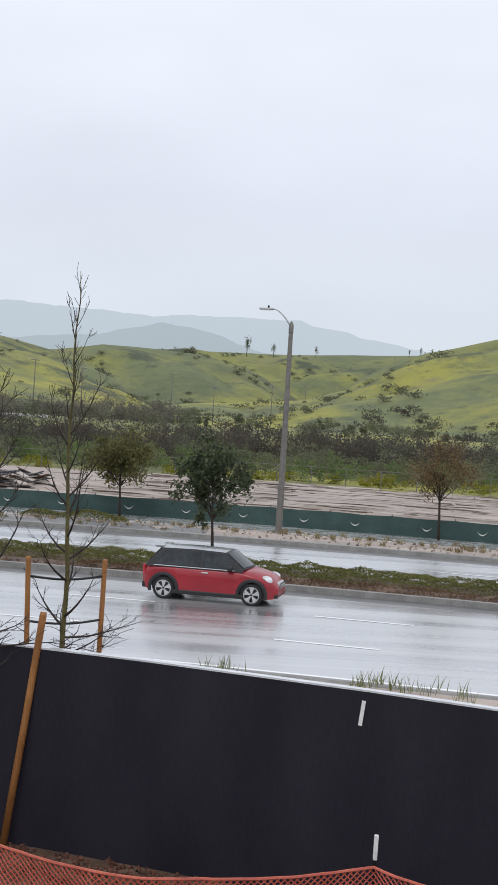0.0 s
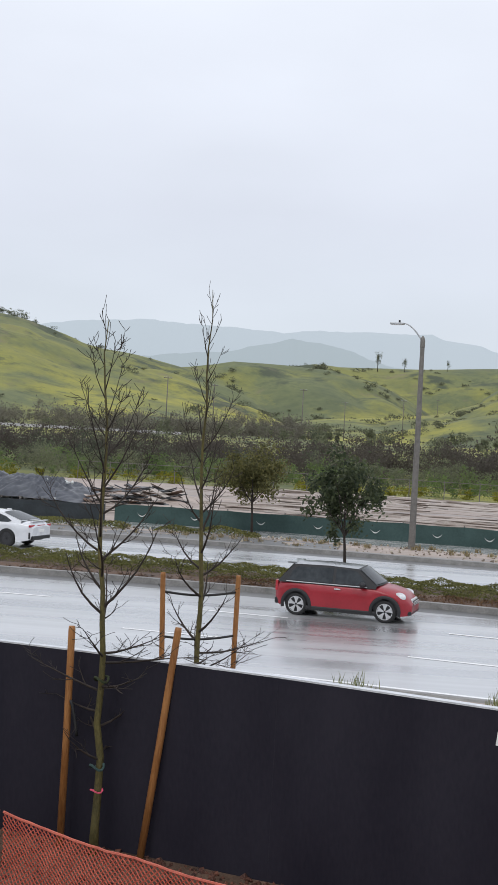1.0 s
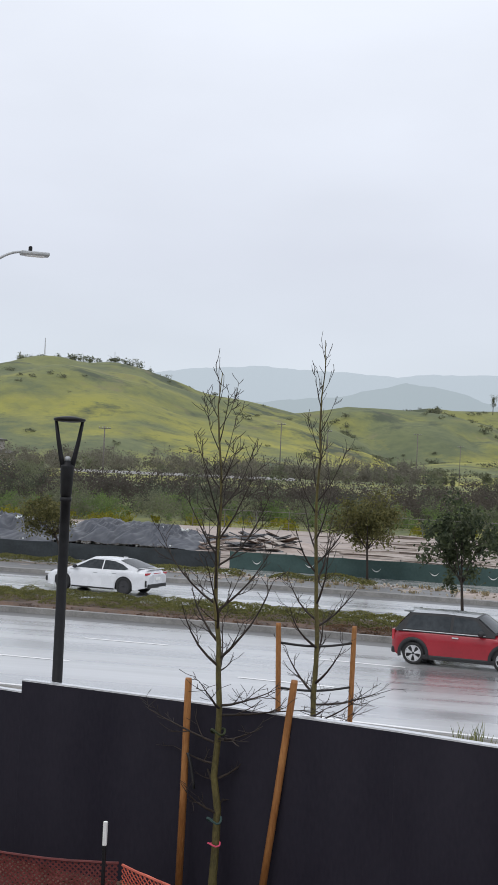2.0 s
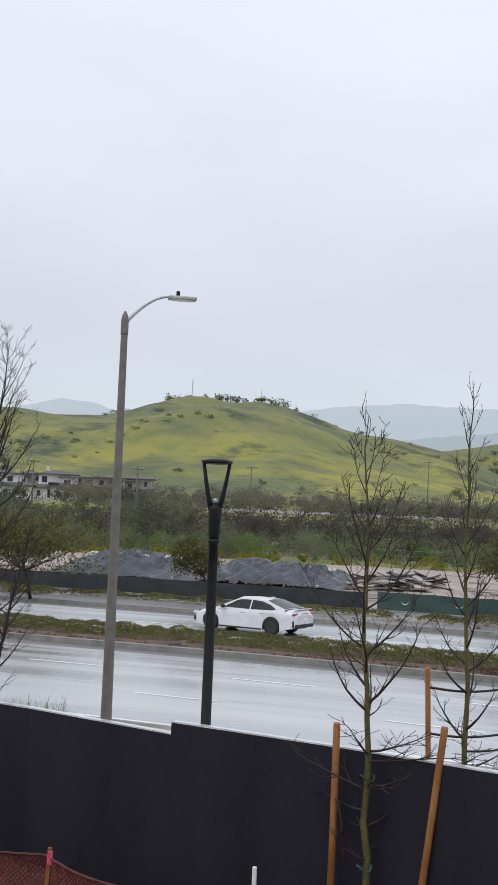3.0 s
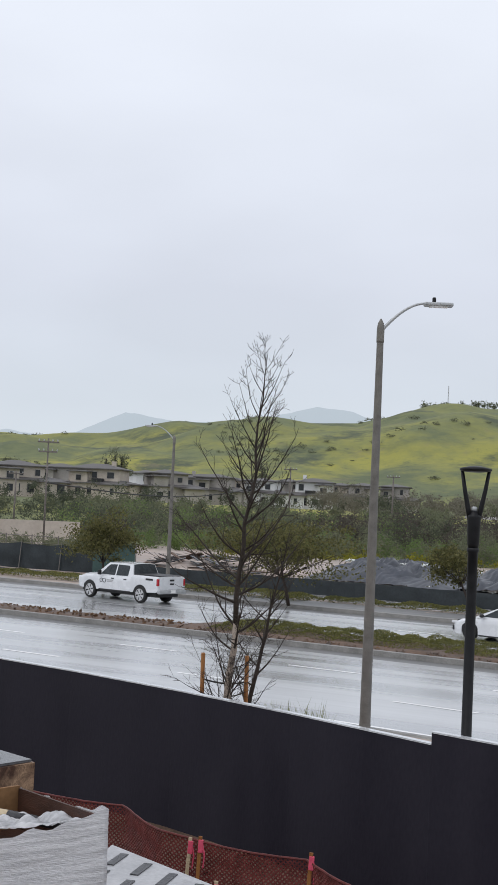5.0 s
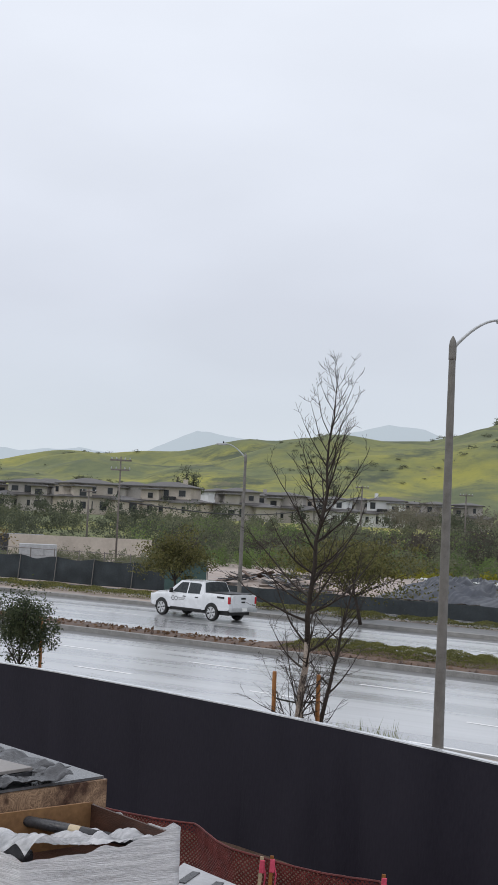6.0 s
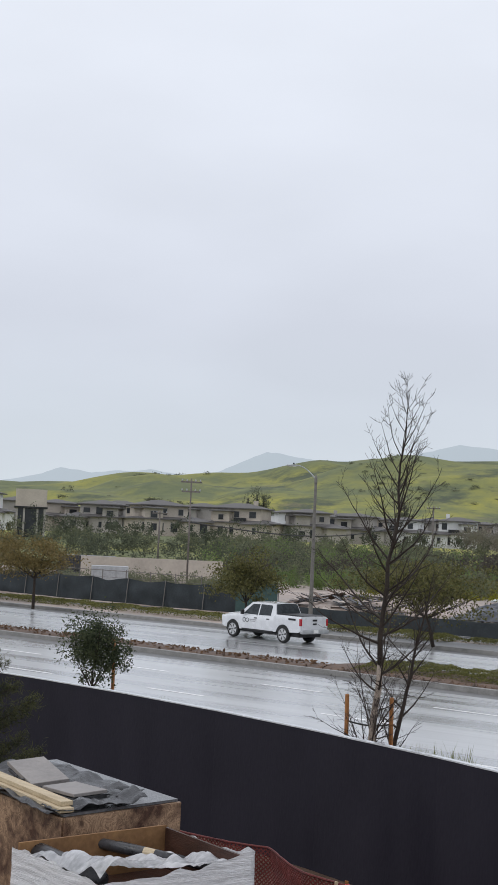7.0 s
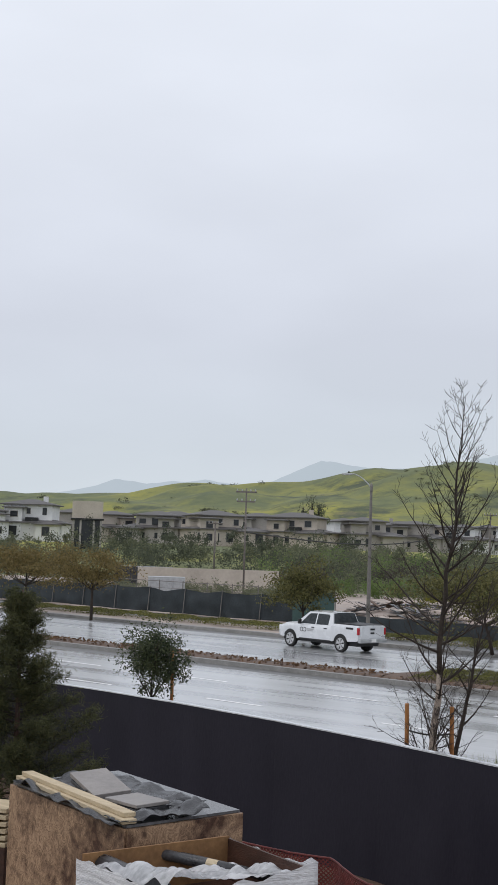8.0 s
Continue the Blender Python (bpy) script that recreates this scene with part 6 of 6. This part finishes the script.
def pickup(m):
    ob = thing("pickup_truck", m, "white crew-cab pickup truck driving on the wet road", "car", "vehicles on the road")
    rows = ((-3.05, 1.36, 1.32, 0.95, 0.66), (-3.0, 1.38, 1.34, 0.98, 0.58), (-1.3, 1.38, 1.34, 1.0, 0.5), (-1.2, 1.24, 1.19, 1.0, 0.48), (1.2, 1.24, 1.18, 1.0, 0.46), (1.4, 1.3, 1.19, 1.0, 0.46), (2.1, 1.27, 1.14, 0.99, 0.46), (2.6, 1.2, 1.06, 0.95, 0.5), (2.76, 1.08, 0.98, 0.9, 0.54), (2.82, 0.8, 0.76, 0.86, 0.56))
    wheels, wr, ra = (1.84, -1.84), 0.41, 0.49
    car_shell(ob, rows, wheels, wr, ra, M_CARWHITE)
    cabin(ob, (1.4, 1.25), ((0.62, 1.84), (-0.3, 1.88), (-1.08, 1.85)), (-1.26, 1.3), 0.93, 0.3, M_CARWHITE, M_CARWHITE,
          (((1.08, 1.25), (0.62, 1.69), (0.5, 1.76), (0.02, 1.78), (0.02, 1.24)), ((-0.06, 1.24), (-0.06, 1.78), (-0.85, 1.77), (-0.92, 1.7), (-0.92, 1.26))), 0.1)
    car_wheels(ob, wheels, 1.0, wr, M_RIM, 6)
    # the bed is closed: a dark flat panel stands in for its shaded hollow
    fittings(ob, (("tail_light", (0.1, 0.15, 0.36), (-3.01, 0.9, 1.08), M_REDLENS), ("tail_light", (0.1, 0.15, 0.36), (-3.01, -0.9, 1.08), M_REDLENS), ("tailgate", (0.05, 1.5, 0.6), (-3.06, 0, 1.02), M_CARWHITE), ("tailgate_handle", (0.03, 0.3, 0.09), (-3.09, 0, 1.18), M_TRIM), ("badge", (0.03, 0.26, 0.08), (-3.09, 0, 1.0), M_TRIM), ("rear_bumper", (0.2, 1.9, 0.2), (-3.1, 0, 0.62), M_GREYMETAL), ("number_plate", (0.03, 0.32, 0.15), (-3.205, 0, 0.64), M_WHITE), ("head_light", (0.16, 0.32, 0.3), (2.7, 0.76, 0.92), M_LAMPLENS), ("head_light", (0.16, 0.32, 0.3), (2.7, -0.76, 0.92), M_LAMPLENS), ("grille", (0.08, 1.1, 0.36), (2.8, 0, 0.86), M_TRIM), ("running_board", (2.3, 2.0, 0.07), (0, 0, 0.48), M_TRIM), ("door_emblem", (0.02, 0.012, 0.02), (0.9, 1.0, 0.95), M_TRIM), ("emblem_bar", (0.5, 0.012, 0.05), (0.32, 1.002, 0.98), M_STACK), ("emblem_bar", (0.4, 0.012, 0.04), (0.32, 1.002, 0.9), M_STACK), ("side_badge", (0.5, 0.012, 0.09), (-2.5, 1.002, 1.2), M_TRIM), ("cargo_bed_shade", (1.62, 1.6, 0.03), (-2.17, 0, 1.39), M_TRIM), ("door_handle", (0.2, 0.04, 0.05), (0.12, 1.0, 1.08), M_TRIM), ("door_handle", (0.2, 0.04, 0.05), (-0.78, 1.0, 1.08), M_TRIM)))
    for cx in (0.95, 0.72):
        v, f = tube([(cx + 0.1 * math.cos(a), 1.003, 0.94 + 0.1 * math.sin(a)) for a in np.linspace(0.5 if cx < 0.9 else 0, 5.7 if cx < 0.9 else 6.28, 16)], [0.014] * 16, 4)
        piece("emblem_ring", v, f, M_BLACK, ob, "dark ring emblem on the door")
    for sg in (-1, 1):
        part("door_mirror", box_bm((0.12, 0.2, 0.24), (1.0, sg * 1.1, 1.33), 0.03), M_TRIM, ob, "black door mirror")


saloon(pose(-15.77, 50.5, 0.02, 0, 0, 167))
pickup(pose(-36.9, 54.0, 0.02, 0, 0, 168))
hatchback(pose(-0.74, 36.0, 0.02, 0, 0, -11))


# ---- yard: safety net ----
NET = ((4.2, 10.3, 0.96), (1.75, 11.12, 1.0), (1.36, 11.45, 1.02), (-0.45, 10.95, 0.98), (-1.15, 11.0, 1.0), (-2.03, 11.52, 1.0), (-3.64, 12.56, 1.0), (-5.55, 12.68, 1.0), (-6.52, 13.35, 1.0), (-8.5, 13.4, 1.0), (-9.6, 14.16, 1.0), (-12.6, 14.2, 1.0))


def net_at(NET, u):
    """A place along the net: u in metres from its start."""
    for (a, b) in zip(NET[:-1], NET[1:]):
        p, q = Vector(a), Vector(b)
        L = (q - p).xy.length
        if u <= L or b is NET[-1]:
            t = min(1.0, u / L)
            w = p.lerp(q, t)
            return w.x, w.y, w.z - 0.05 * math.sin(math.pi * t) * min(1, L / 2)
        u -= L


def safety_net(NET, m, m_top, label, w=0.006):
    total = sum((Vector(b) - Vector(a)).xy.length for a, b in zip(NET[:-1], NET[1:]))
    ob = thing("safety_net", pose(0, 0, 0), label, "safety fence", "safety nets")
    cell = 0.062
    rows = 17
    nu = int(total / cell)
    grid = [[None] * (rows + 1) for i in range(nu + 1)]
    for i in range(nu + 1):
        x, y, zt = net_at(NET, i * cell)
        for j in range(rows + 1):
            t = j / rows
            bulge = 0.07 * noise.noise(Vector((i * 0.05, t * 2, 1.0))) + 0.02 * noise.noise(Vector((i * 0.4, t * 6, 4.0)))
            grid[i][j] = Vector((x + bulge * 0.4, y + bulge, 0.03 + (zt - 0.03) * t))
    for sgn in (1, -1):
        v, f = [], []
        for i in range(nu):
            for j in range(rows):
                a = grid[i][j] if sgn > 0 else grid[i][j + 1]
                b = grid[i + 1][j + 1] if sgn > 0 else grid[i + 1][j]
                d = (b - a).normalized()
                n = Vector((0, -1, 0)).cross(d).normalized() * w
                k = len(v)
                v += [a - n, b - n, b + n, a + n]
                f.append((k, k + 1, k + 2, k + 3))
        piece("mesh_strand", v, f, m, ob)
    v, f = tube([grid[i][rows] for i in range(0, nu + 1, 2)], [0.014] * (nu // 2 + 1), 5)
    piece("top_cord", v, f, m_top, ob, "thicker top edge")
    return ob


safety_net(NET[:7], M_NET, M_NETTOP, "orange plastic mesh safety fence sagging between posts")
# left stretch: the net again, darker with shade in its colour, and denser
safety_net(NET[6:], M_NET_SHADED, M_NET_SHADED, "red plastic mesh safety fence with shade in its colour", 0.01)


def net_post(x, y, h, label, white=0.24):
    ob = thing("net_post", pose(x, y, 0, 1.5, 0.5, 0), label, "post", "net posts")
    part("post", box_bm((0.035, 0.035, h - white), (0, 0, (h - white) / 2), 0.005), M_BLACK, ob)
    part("painted_tip", box_bm((0.04, 0.04, white), (0, 0, h - white / 2), 0.006), M_WHITE, ob, "white painted tip")


def lath(x, y, h, label, lean=3):
    ob = thing("survey_lath", pose(x, y, 0, lean, lean, 20), label, "stake", "survey laths")
    part("lath", box_bm((0.045, 0.015, h), (0, 0, h / 2), 0.003), M_LUMBER if lean > 3 else M_STAKE, ob)
    part("flagging", box_bm((0.06, 0.03, 0.16), (0.01, 0, h - 0.12), 0.008), M_PINK, ob, "pink flagging tape")
    v, f = tube([(0.03, 0, h - 0.1), (0.06, 0.01, h - 0.22), (0.05, 0.02, h - 0.38)], [0.012, 0.012, 0.008], 4)
    piece("flagging", v, f, M_PINK, ob, "pink flagging tape")


net_post(1.43, 12.1, 1.12, "thin black post with white tip at the net")
net_post(-3.75, 12.4, 1.46, "thin black post with white tip near the hoarding")
for x, y, h, l in ((-6.5, 13.3, 1.12, 3), (-8.15, 13.35, 1.02, 4), (-7.95, 13.3, 1.06, 2), (-7.5, 12.9, 0.72, 5)):
    lath(x, y, h, "small wooden survey stake with pink flagging", l)
# paper scrap on the hoarding
px = 1.33
ob = thing("paper_scrap", pose(px, wall_y(px) - 0.012, 2.05, 0, 6, -17), "small torn white paper stuck on the hoarding", "paper")
part("sheet", box_bm((0.04, 0.006, 0.26), (0, 0, 0)), M_WHITE, ob)


# ---- yard: crates and lumber ----
def crate():
    a, b, c = Vector((-10.76, 9.58, 0)), Vector((-8.38, 8.88, 0)), Vector((-8.1, 10.26, 0))
    d = a + (c - b)
    top = 2.36
    ob = thing("strand_board_crate", pose(0, 0, 0), "large wet strand-board crate with loose lid", "crate")
    for p, q in ((a, b), (b, c), (c, d), (d, a)):
        e = (q - p).normalized()
        n = Vector((e.y, -e.x, 0)) * 0.02
        v = [Vector((w.x, w.y, z)) for z in (0.0, top) for w in (p + n, q + n, q - n, p - n)]
        piece("side_panel", v, [(0, 1, 5, 4), (1, 2, 6, 5), (2, 3, 7, 6), (3, 0, 4, 7), (4, 5, 6, 7), (3, 2, 1, 0)], M_OSB, ob)
    m = (a + b + c + d) / 4
    L = [m + (w - m) * 0.985 for w in (a, b, c, d)]
    v = [Vector((w.x, w.y, z)) for z in (top + 0.004, top + 0.03) for w in L]
    piece("lid", v, [(0, 1, 5, 4), (1, 2, 6, 5), (2, 3, 7, 6), (3, 0, 4, 7), (4, 5, 6, 7), (3, 2, 1, 0)], M_LID, ob, "wet grey plywood lid")
    return top + 0.03


ztop = crate()


def plank(p, q, w, t, z, m, label, name="plank", cat="lumber", group="boards on the crate"):
    p, q = Vector((*p, 0)), Vector((*q, 0))
    d = q - p
    turn = Matrix.Rotation(math.atan2(d.y, d.x), 4, "Z")
    return tagged(part(name, box_bm((d.length, w, t), ((p + q) / 2 + Vector((0, 0, z + t / 2)))[:], 0.006, None, turn), m), label, cat, group)


plank((-10.75, 9.72), (-8.38, 8.92), 0.15, 0.045, ztop + 0.012, M_LUMBER, "pale wet lumber plank lying on the crate")
plank((-10.7, 9.745), (-8.44, 8.98), 0.13, 0.045, ztop + 0.059, M_LUMBER, "pale wet lumber plank stacked on another")
plank((-10.6, 9.86), (-8.5, 9.15), 0.05, 0.04, ztop + 0.012, M_LUMBER, "narrow pale lumber batten lying on the crate")


def cement_board(centre, size, turn, tilt, label, m):
    ob = tagged(part("cement_board", box_bm(size, (0, 0, 0), 0.006), m), label, "board", "boards on the crate")
    ob.matrix_world = pose(*centre, tilt[0], tilt[1], turn)


cement_board((-9.68, 9.84, ztop + 0.1), (0.68, 0.42, 0.045), -22, (4, 10), "grey-brown cement board leaning on a batten", M_BOARD)
cement_board((-9.64, 9.82, ztop + 0.04), (0.66, 0.44, 0.035), -24, (0, 8), "dark board under the leaning cement board", M_FELT)
cement_board((-8.83, 9.5, ztop + 0.088), (0.5, 0.42, 0.035), -8, (0, 0), "grey-brown cement board lying flat", M_BOARD)
cement_board((-8.85, 9.5, ztop + 0.036), (0.52, 0.44, 0.05), -6, (0, 0), "dark board under the flat cement board", M_FELT)


def felt(cx, cy, z, L, W, turn, seed, label):
    v, f = [], []
    n, m = 22, 10
    for i in range(n + 1):
        for j in range(m + 1):
            u, w = (i / n - 0.5) * L, (j / m - 0.5) * W * (1 + 0.2 * noise.noise(Vector((i * 0.3, seed, 0))))
            h = 0.02 + 0.13 * max(0, noise.noise(Vector((u * 3, w * 4, seed)))) + 0.05 * abs(noise.noise(Vector((u * 9, w * 9, seed))))
            x, y = cx + u * math.cos(turn) - w * math.sin(turn), cy + u * math.sin(turn) + w * math.cos(turn)
            v.append((x, y, z + h))
    for i in range(n):
        for j in range(m):
            k = i * (m + 1) + j
            f.append((k, k + m + 1, k + m + 2, k + 1))
    ob = piece("roofing_felt", v, f, M_FELT, smooth=True)
    mod = ob.modifiers.new("thickness", "SOLIDIFY")
    mod.thickness = 0.006
    tagged(ob, label, "roofing felt", "felt on the crate")


felt(-9.5, 10.2, ztop, 1.7, 0.45, -0.3, 3, "crumpled black roofing felt spread on the crate")
felt(-8.42, 9.35, ztop + 0.01, 1.0, 0.34, 1.3, 9, "crumpled dark roofing felt hanging over the lid")
felt(-8.56, 9.95, ztop + 0.01, 0.55, 0.2, 1.9, 12, "rolled end of black roofing felt")
felt(-10.0, 9.9, ztop + 0.005, 0.9, 0.5, -0.2, 7, "crumpled black roofing felt under the boards")
felt(-9.55, 9.2, ztop - 0.012, 2.3, 0.14, -0.33, 5, "dark felt strip along the lid's edge")
for k in range(6):
    plank((-12.6, 9.3 + 0.0), (-11.15, 10.0), 0.5, 0.05, 1.6 + k * 0.075, M_LUMBER, "pale sawn lumber stacked beside the crate", "plank", "lumber", "stacked lumber")
plank((-12.6, 9.3), (-11.15, 10.0), 0.5, 1.6, 0.0, M_WOODDARK, "dark wooden base of the lumber stack", "lumber_base", "lumber", "stacked lumber")


def wrapped_bin():
    """A big cardboard bin in stretch film, open on top, with rolls and scraps in it."""
    A, B, C, D = Vector((-7.12, 8.0, 0)), Vector((-6.5, 9.22, 0)), Vector((-7.75, 9.62, 0)), Vector((-8.2, 8.14, 0))
    top = 2.27
    ob = thing("wrapped_bin", pose(0, 0, 0), "open cardboard bin wrapped in clear stretch film", "bin")
    for p, q, h in ((A, B, top - 0.14), (B, C, top), (C, D, top + 0.02), (D, A, top - 0.12)):
        e = (q - p).normalized()
        n = Vector((e.y, -e.x, 0)) * 0.012
        v = [Vector((w.x, w.y, z)) for z in (0.0, h) for w in (p + n, q + n, q - n, p - n)]
        piece("cardboard_side", v, [(0, 1, 5, 4), (1, 2, 6, 5), (2, 3, 7, 6), (3, 0, 4, 7), (4, 5, 6, 7), (3, 2, 1, 0)], M_CARD if h != top else M_WOODDARK, ob)
    # film round the outside, wrinkled, with a ragged top
    v, f = [], []
    ring = []
    for p, q in ((D, A), (A, B), (B, C)):
        for i in range(24):
            ring.append(p.lerp(q, i / 24))
    ring.append(C)
    m = (A + B + C + D) / 4
    rows = 60
    for i, p in enumerate(ring):
        out = (p - m).normalized()
        t = top - 0.02 + 0.05 * noise.noise(Vector((i * 0.35, 2, 0))) + 0.09 * math.exp(-((i - 48) / 5) ** 2) - 0.07 * math.exp(-((i - 26) / 10) ** 2)
        for j in range(rows + 1):
            z = t * j / rows
            w = 0.055 + 0.006 * noise.noise(Vector((i * 0.15, z * 22, 1))) + 0.02 * noise.noise(Vector((i * 0.12, z * 3, 7)))
            v.append((p.x + out.x * w, p.y + out.y * w, z))
    for i in range(len(ring) - 1):
        for j in range(rows):
            k = i * (rows + 1) + j
            f.append((k, k + rows + 1, k + rows + 2, k + 1))
    piece("stretch_film", v, f, M_FILM, ob, "milky wrinkled stretch film", True)
    # film heaped over the contents
    v, f = [], []
    n, q = 70, 40
    for i in range(n + 1):
        for j in range(q + 1):
            u = i / n
            w = j / q * (0.62 + 0.33 * max(0.0, 1 - u * 2.5))
            p = A.lerp(B, u).lerp(D.lerp(C, u), w)
            fold = abs(noise.noise(Vector((u * 4 + w * 2, w * 4 - u * 2, 3)))) * 0.15 + abs(noise.noise(Vector((u * 11 - w * 6, w * 11 + u * 5, 8)))) * 0.04
            roll = 0.17 * math.exp(-((u - 0.12) / 0.13) ** 2)
            z = top - 0.12 + 0.09 * math.sin(math.pi * u) * (1 - w) + fold + roll * 0.75 - 0.1 * w
            v.append((p.x, p.y, z))
    for i in range(n):
        for j in range(q):
            k = i * (q + 1) + j
            f.append((k, k + q + 1, k + q + 2, k + 1))
    piece("inner_film", v, f, M_PLASTIC, ob, "crumpled clear film heaped inside", True)
    v = [Vector((w.x, w.y, z)) for z in (1.85, 1.9) for w in (A, B, C, D)]
    piece("filling", v, [(0, 1, 5, 4), (1, 2, 6, 5), (2, 3, 7, 6), (3, 0, 4, 7), (4, 5, 6, 7)], M_WOODDARK, ob)
    for p, q, r, mm, nm in (((-8.16, 8.34, 2.17), (-7.3, 8.2, 2.11), 0.1, M_FELT, "paper_roll"), ((-8.06, 8.92, 2.2), (-7.2, 9.2, 2.12), 0.05, M_FELT, "felt_roll"), ((-7.95, 9.1, 2.16), (-7.05, 9.36, 2.08), 0.045, M_FELT, "felt_roll")):
        v, f = tube([Vector(p), Vector(p).lerp(Vector(q), 0.5), Vector(q)], [r, r, r], 12)
        tagged(piece(nm, v, f, mm, smooth=True), "dark roll lying in the open wrapped bin", "roll", "rolls in the bin")
    v, f = tube([Vector((-7.56, 9.083, 2.153)), Vector((-7.46, 9.115, 2.144))], [0.054, 0.054], 12)
    tagged(piece("roll_band", v, f, M_LUMBER), "tan paper band round the roll", "band")


wrapped_bin()


def slab_stack():
    A, B, C, D = Vector((-7.75, 10.5, 0)), Vector((-6.0, 9.9, 0)), Vector((-6.4, 11.16, 0)), Vector((-8.16, 11.8, 0))
    ob = thing("slab_stack", pose(0, 0, 0), "film-wrapped stack of pale grey slabs on pallets", "stack")
    m = (A + B + C + D) / 4
    for k in range(8):
        z = 0.12 + k * 0.14
        g = 1.0 - 0.012 * (k % 2)
        v = [m + (w - m) * g + Vector((0, 0, zz)) for zz in (z, z + 0.125) for w in (A, B, C, D)]
        piece("slab", v, [(0, 1, 5, 4), (1, 2, 6, 5), (2, 3, 7, 6), (3, 0, 4, 7), (4, 5, 6, 7), (3, 2, 1, 0)], M_STACK, ob)
    for k in range(4):
        u = 0.15 + 0.23 * k
        for w in (0.08, 0.55):
            p, q = A.lerp(B, u).lerp(D.lerp(C, u), w), A.lerp(B, u + 0.02).lerp(D.lerp(C, u + 0.02), w + 0.34)
            c = (p + q) / 2
            d = q - p
            part("slot", box_bm((d.length, 0.09, 0.01), (c.x, c.y, 1.232), 0, None, Matrix.Rotation(math.atan2(d.y, d.x), 4, "Z")), M_FELT, ob, "dark slot in the top slab")
    for w in (0.1, 0.5, 0.9):
        p, q = A.lerp(D, w), B.lerp(C, w)
        c, d = (p + q) / 2, q - p
        part("pallet_runner", box_bm((d.length, 0.1, 0.12), (c.x, c.y, 0.06), 0, None, Matrix.Rotation(math.atan2(d.y, d.x), 4, "Z")), M_WOODDARK, ob)


slab_stack()
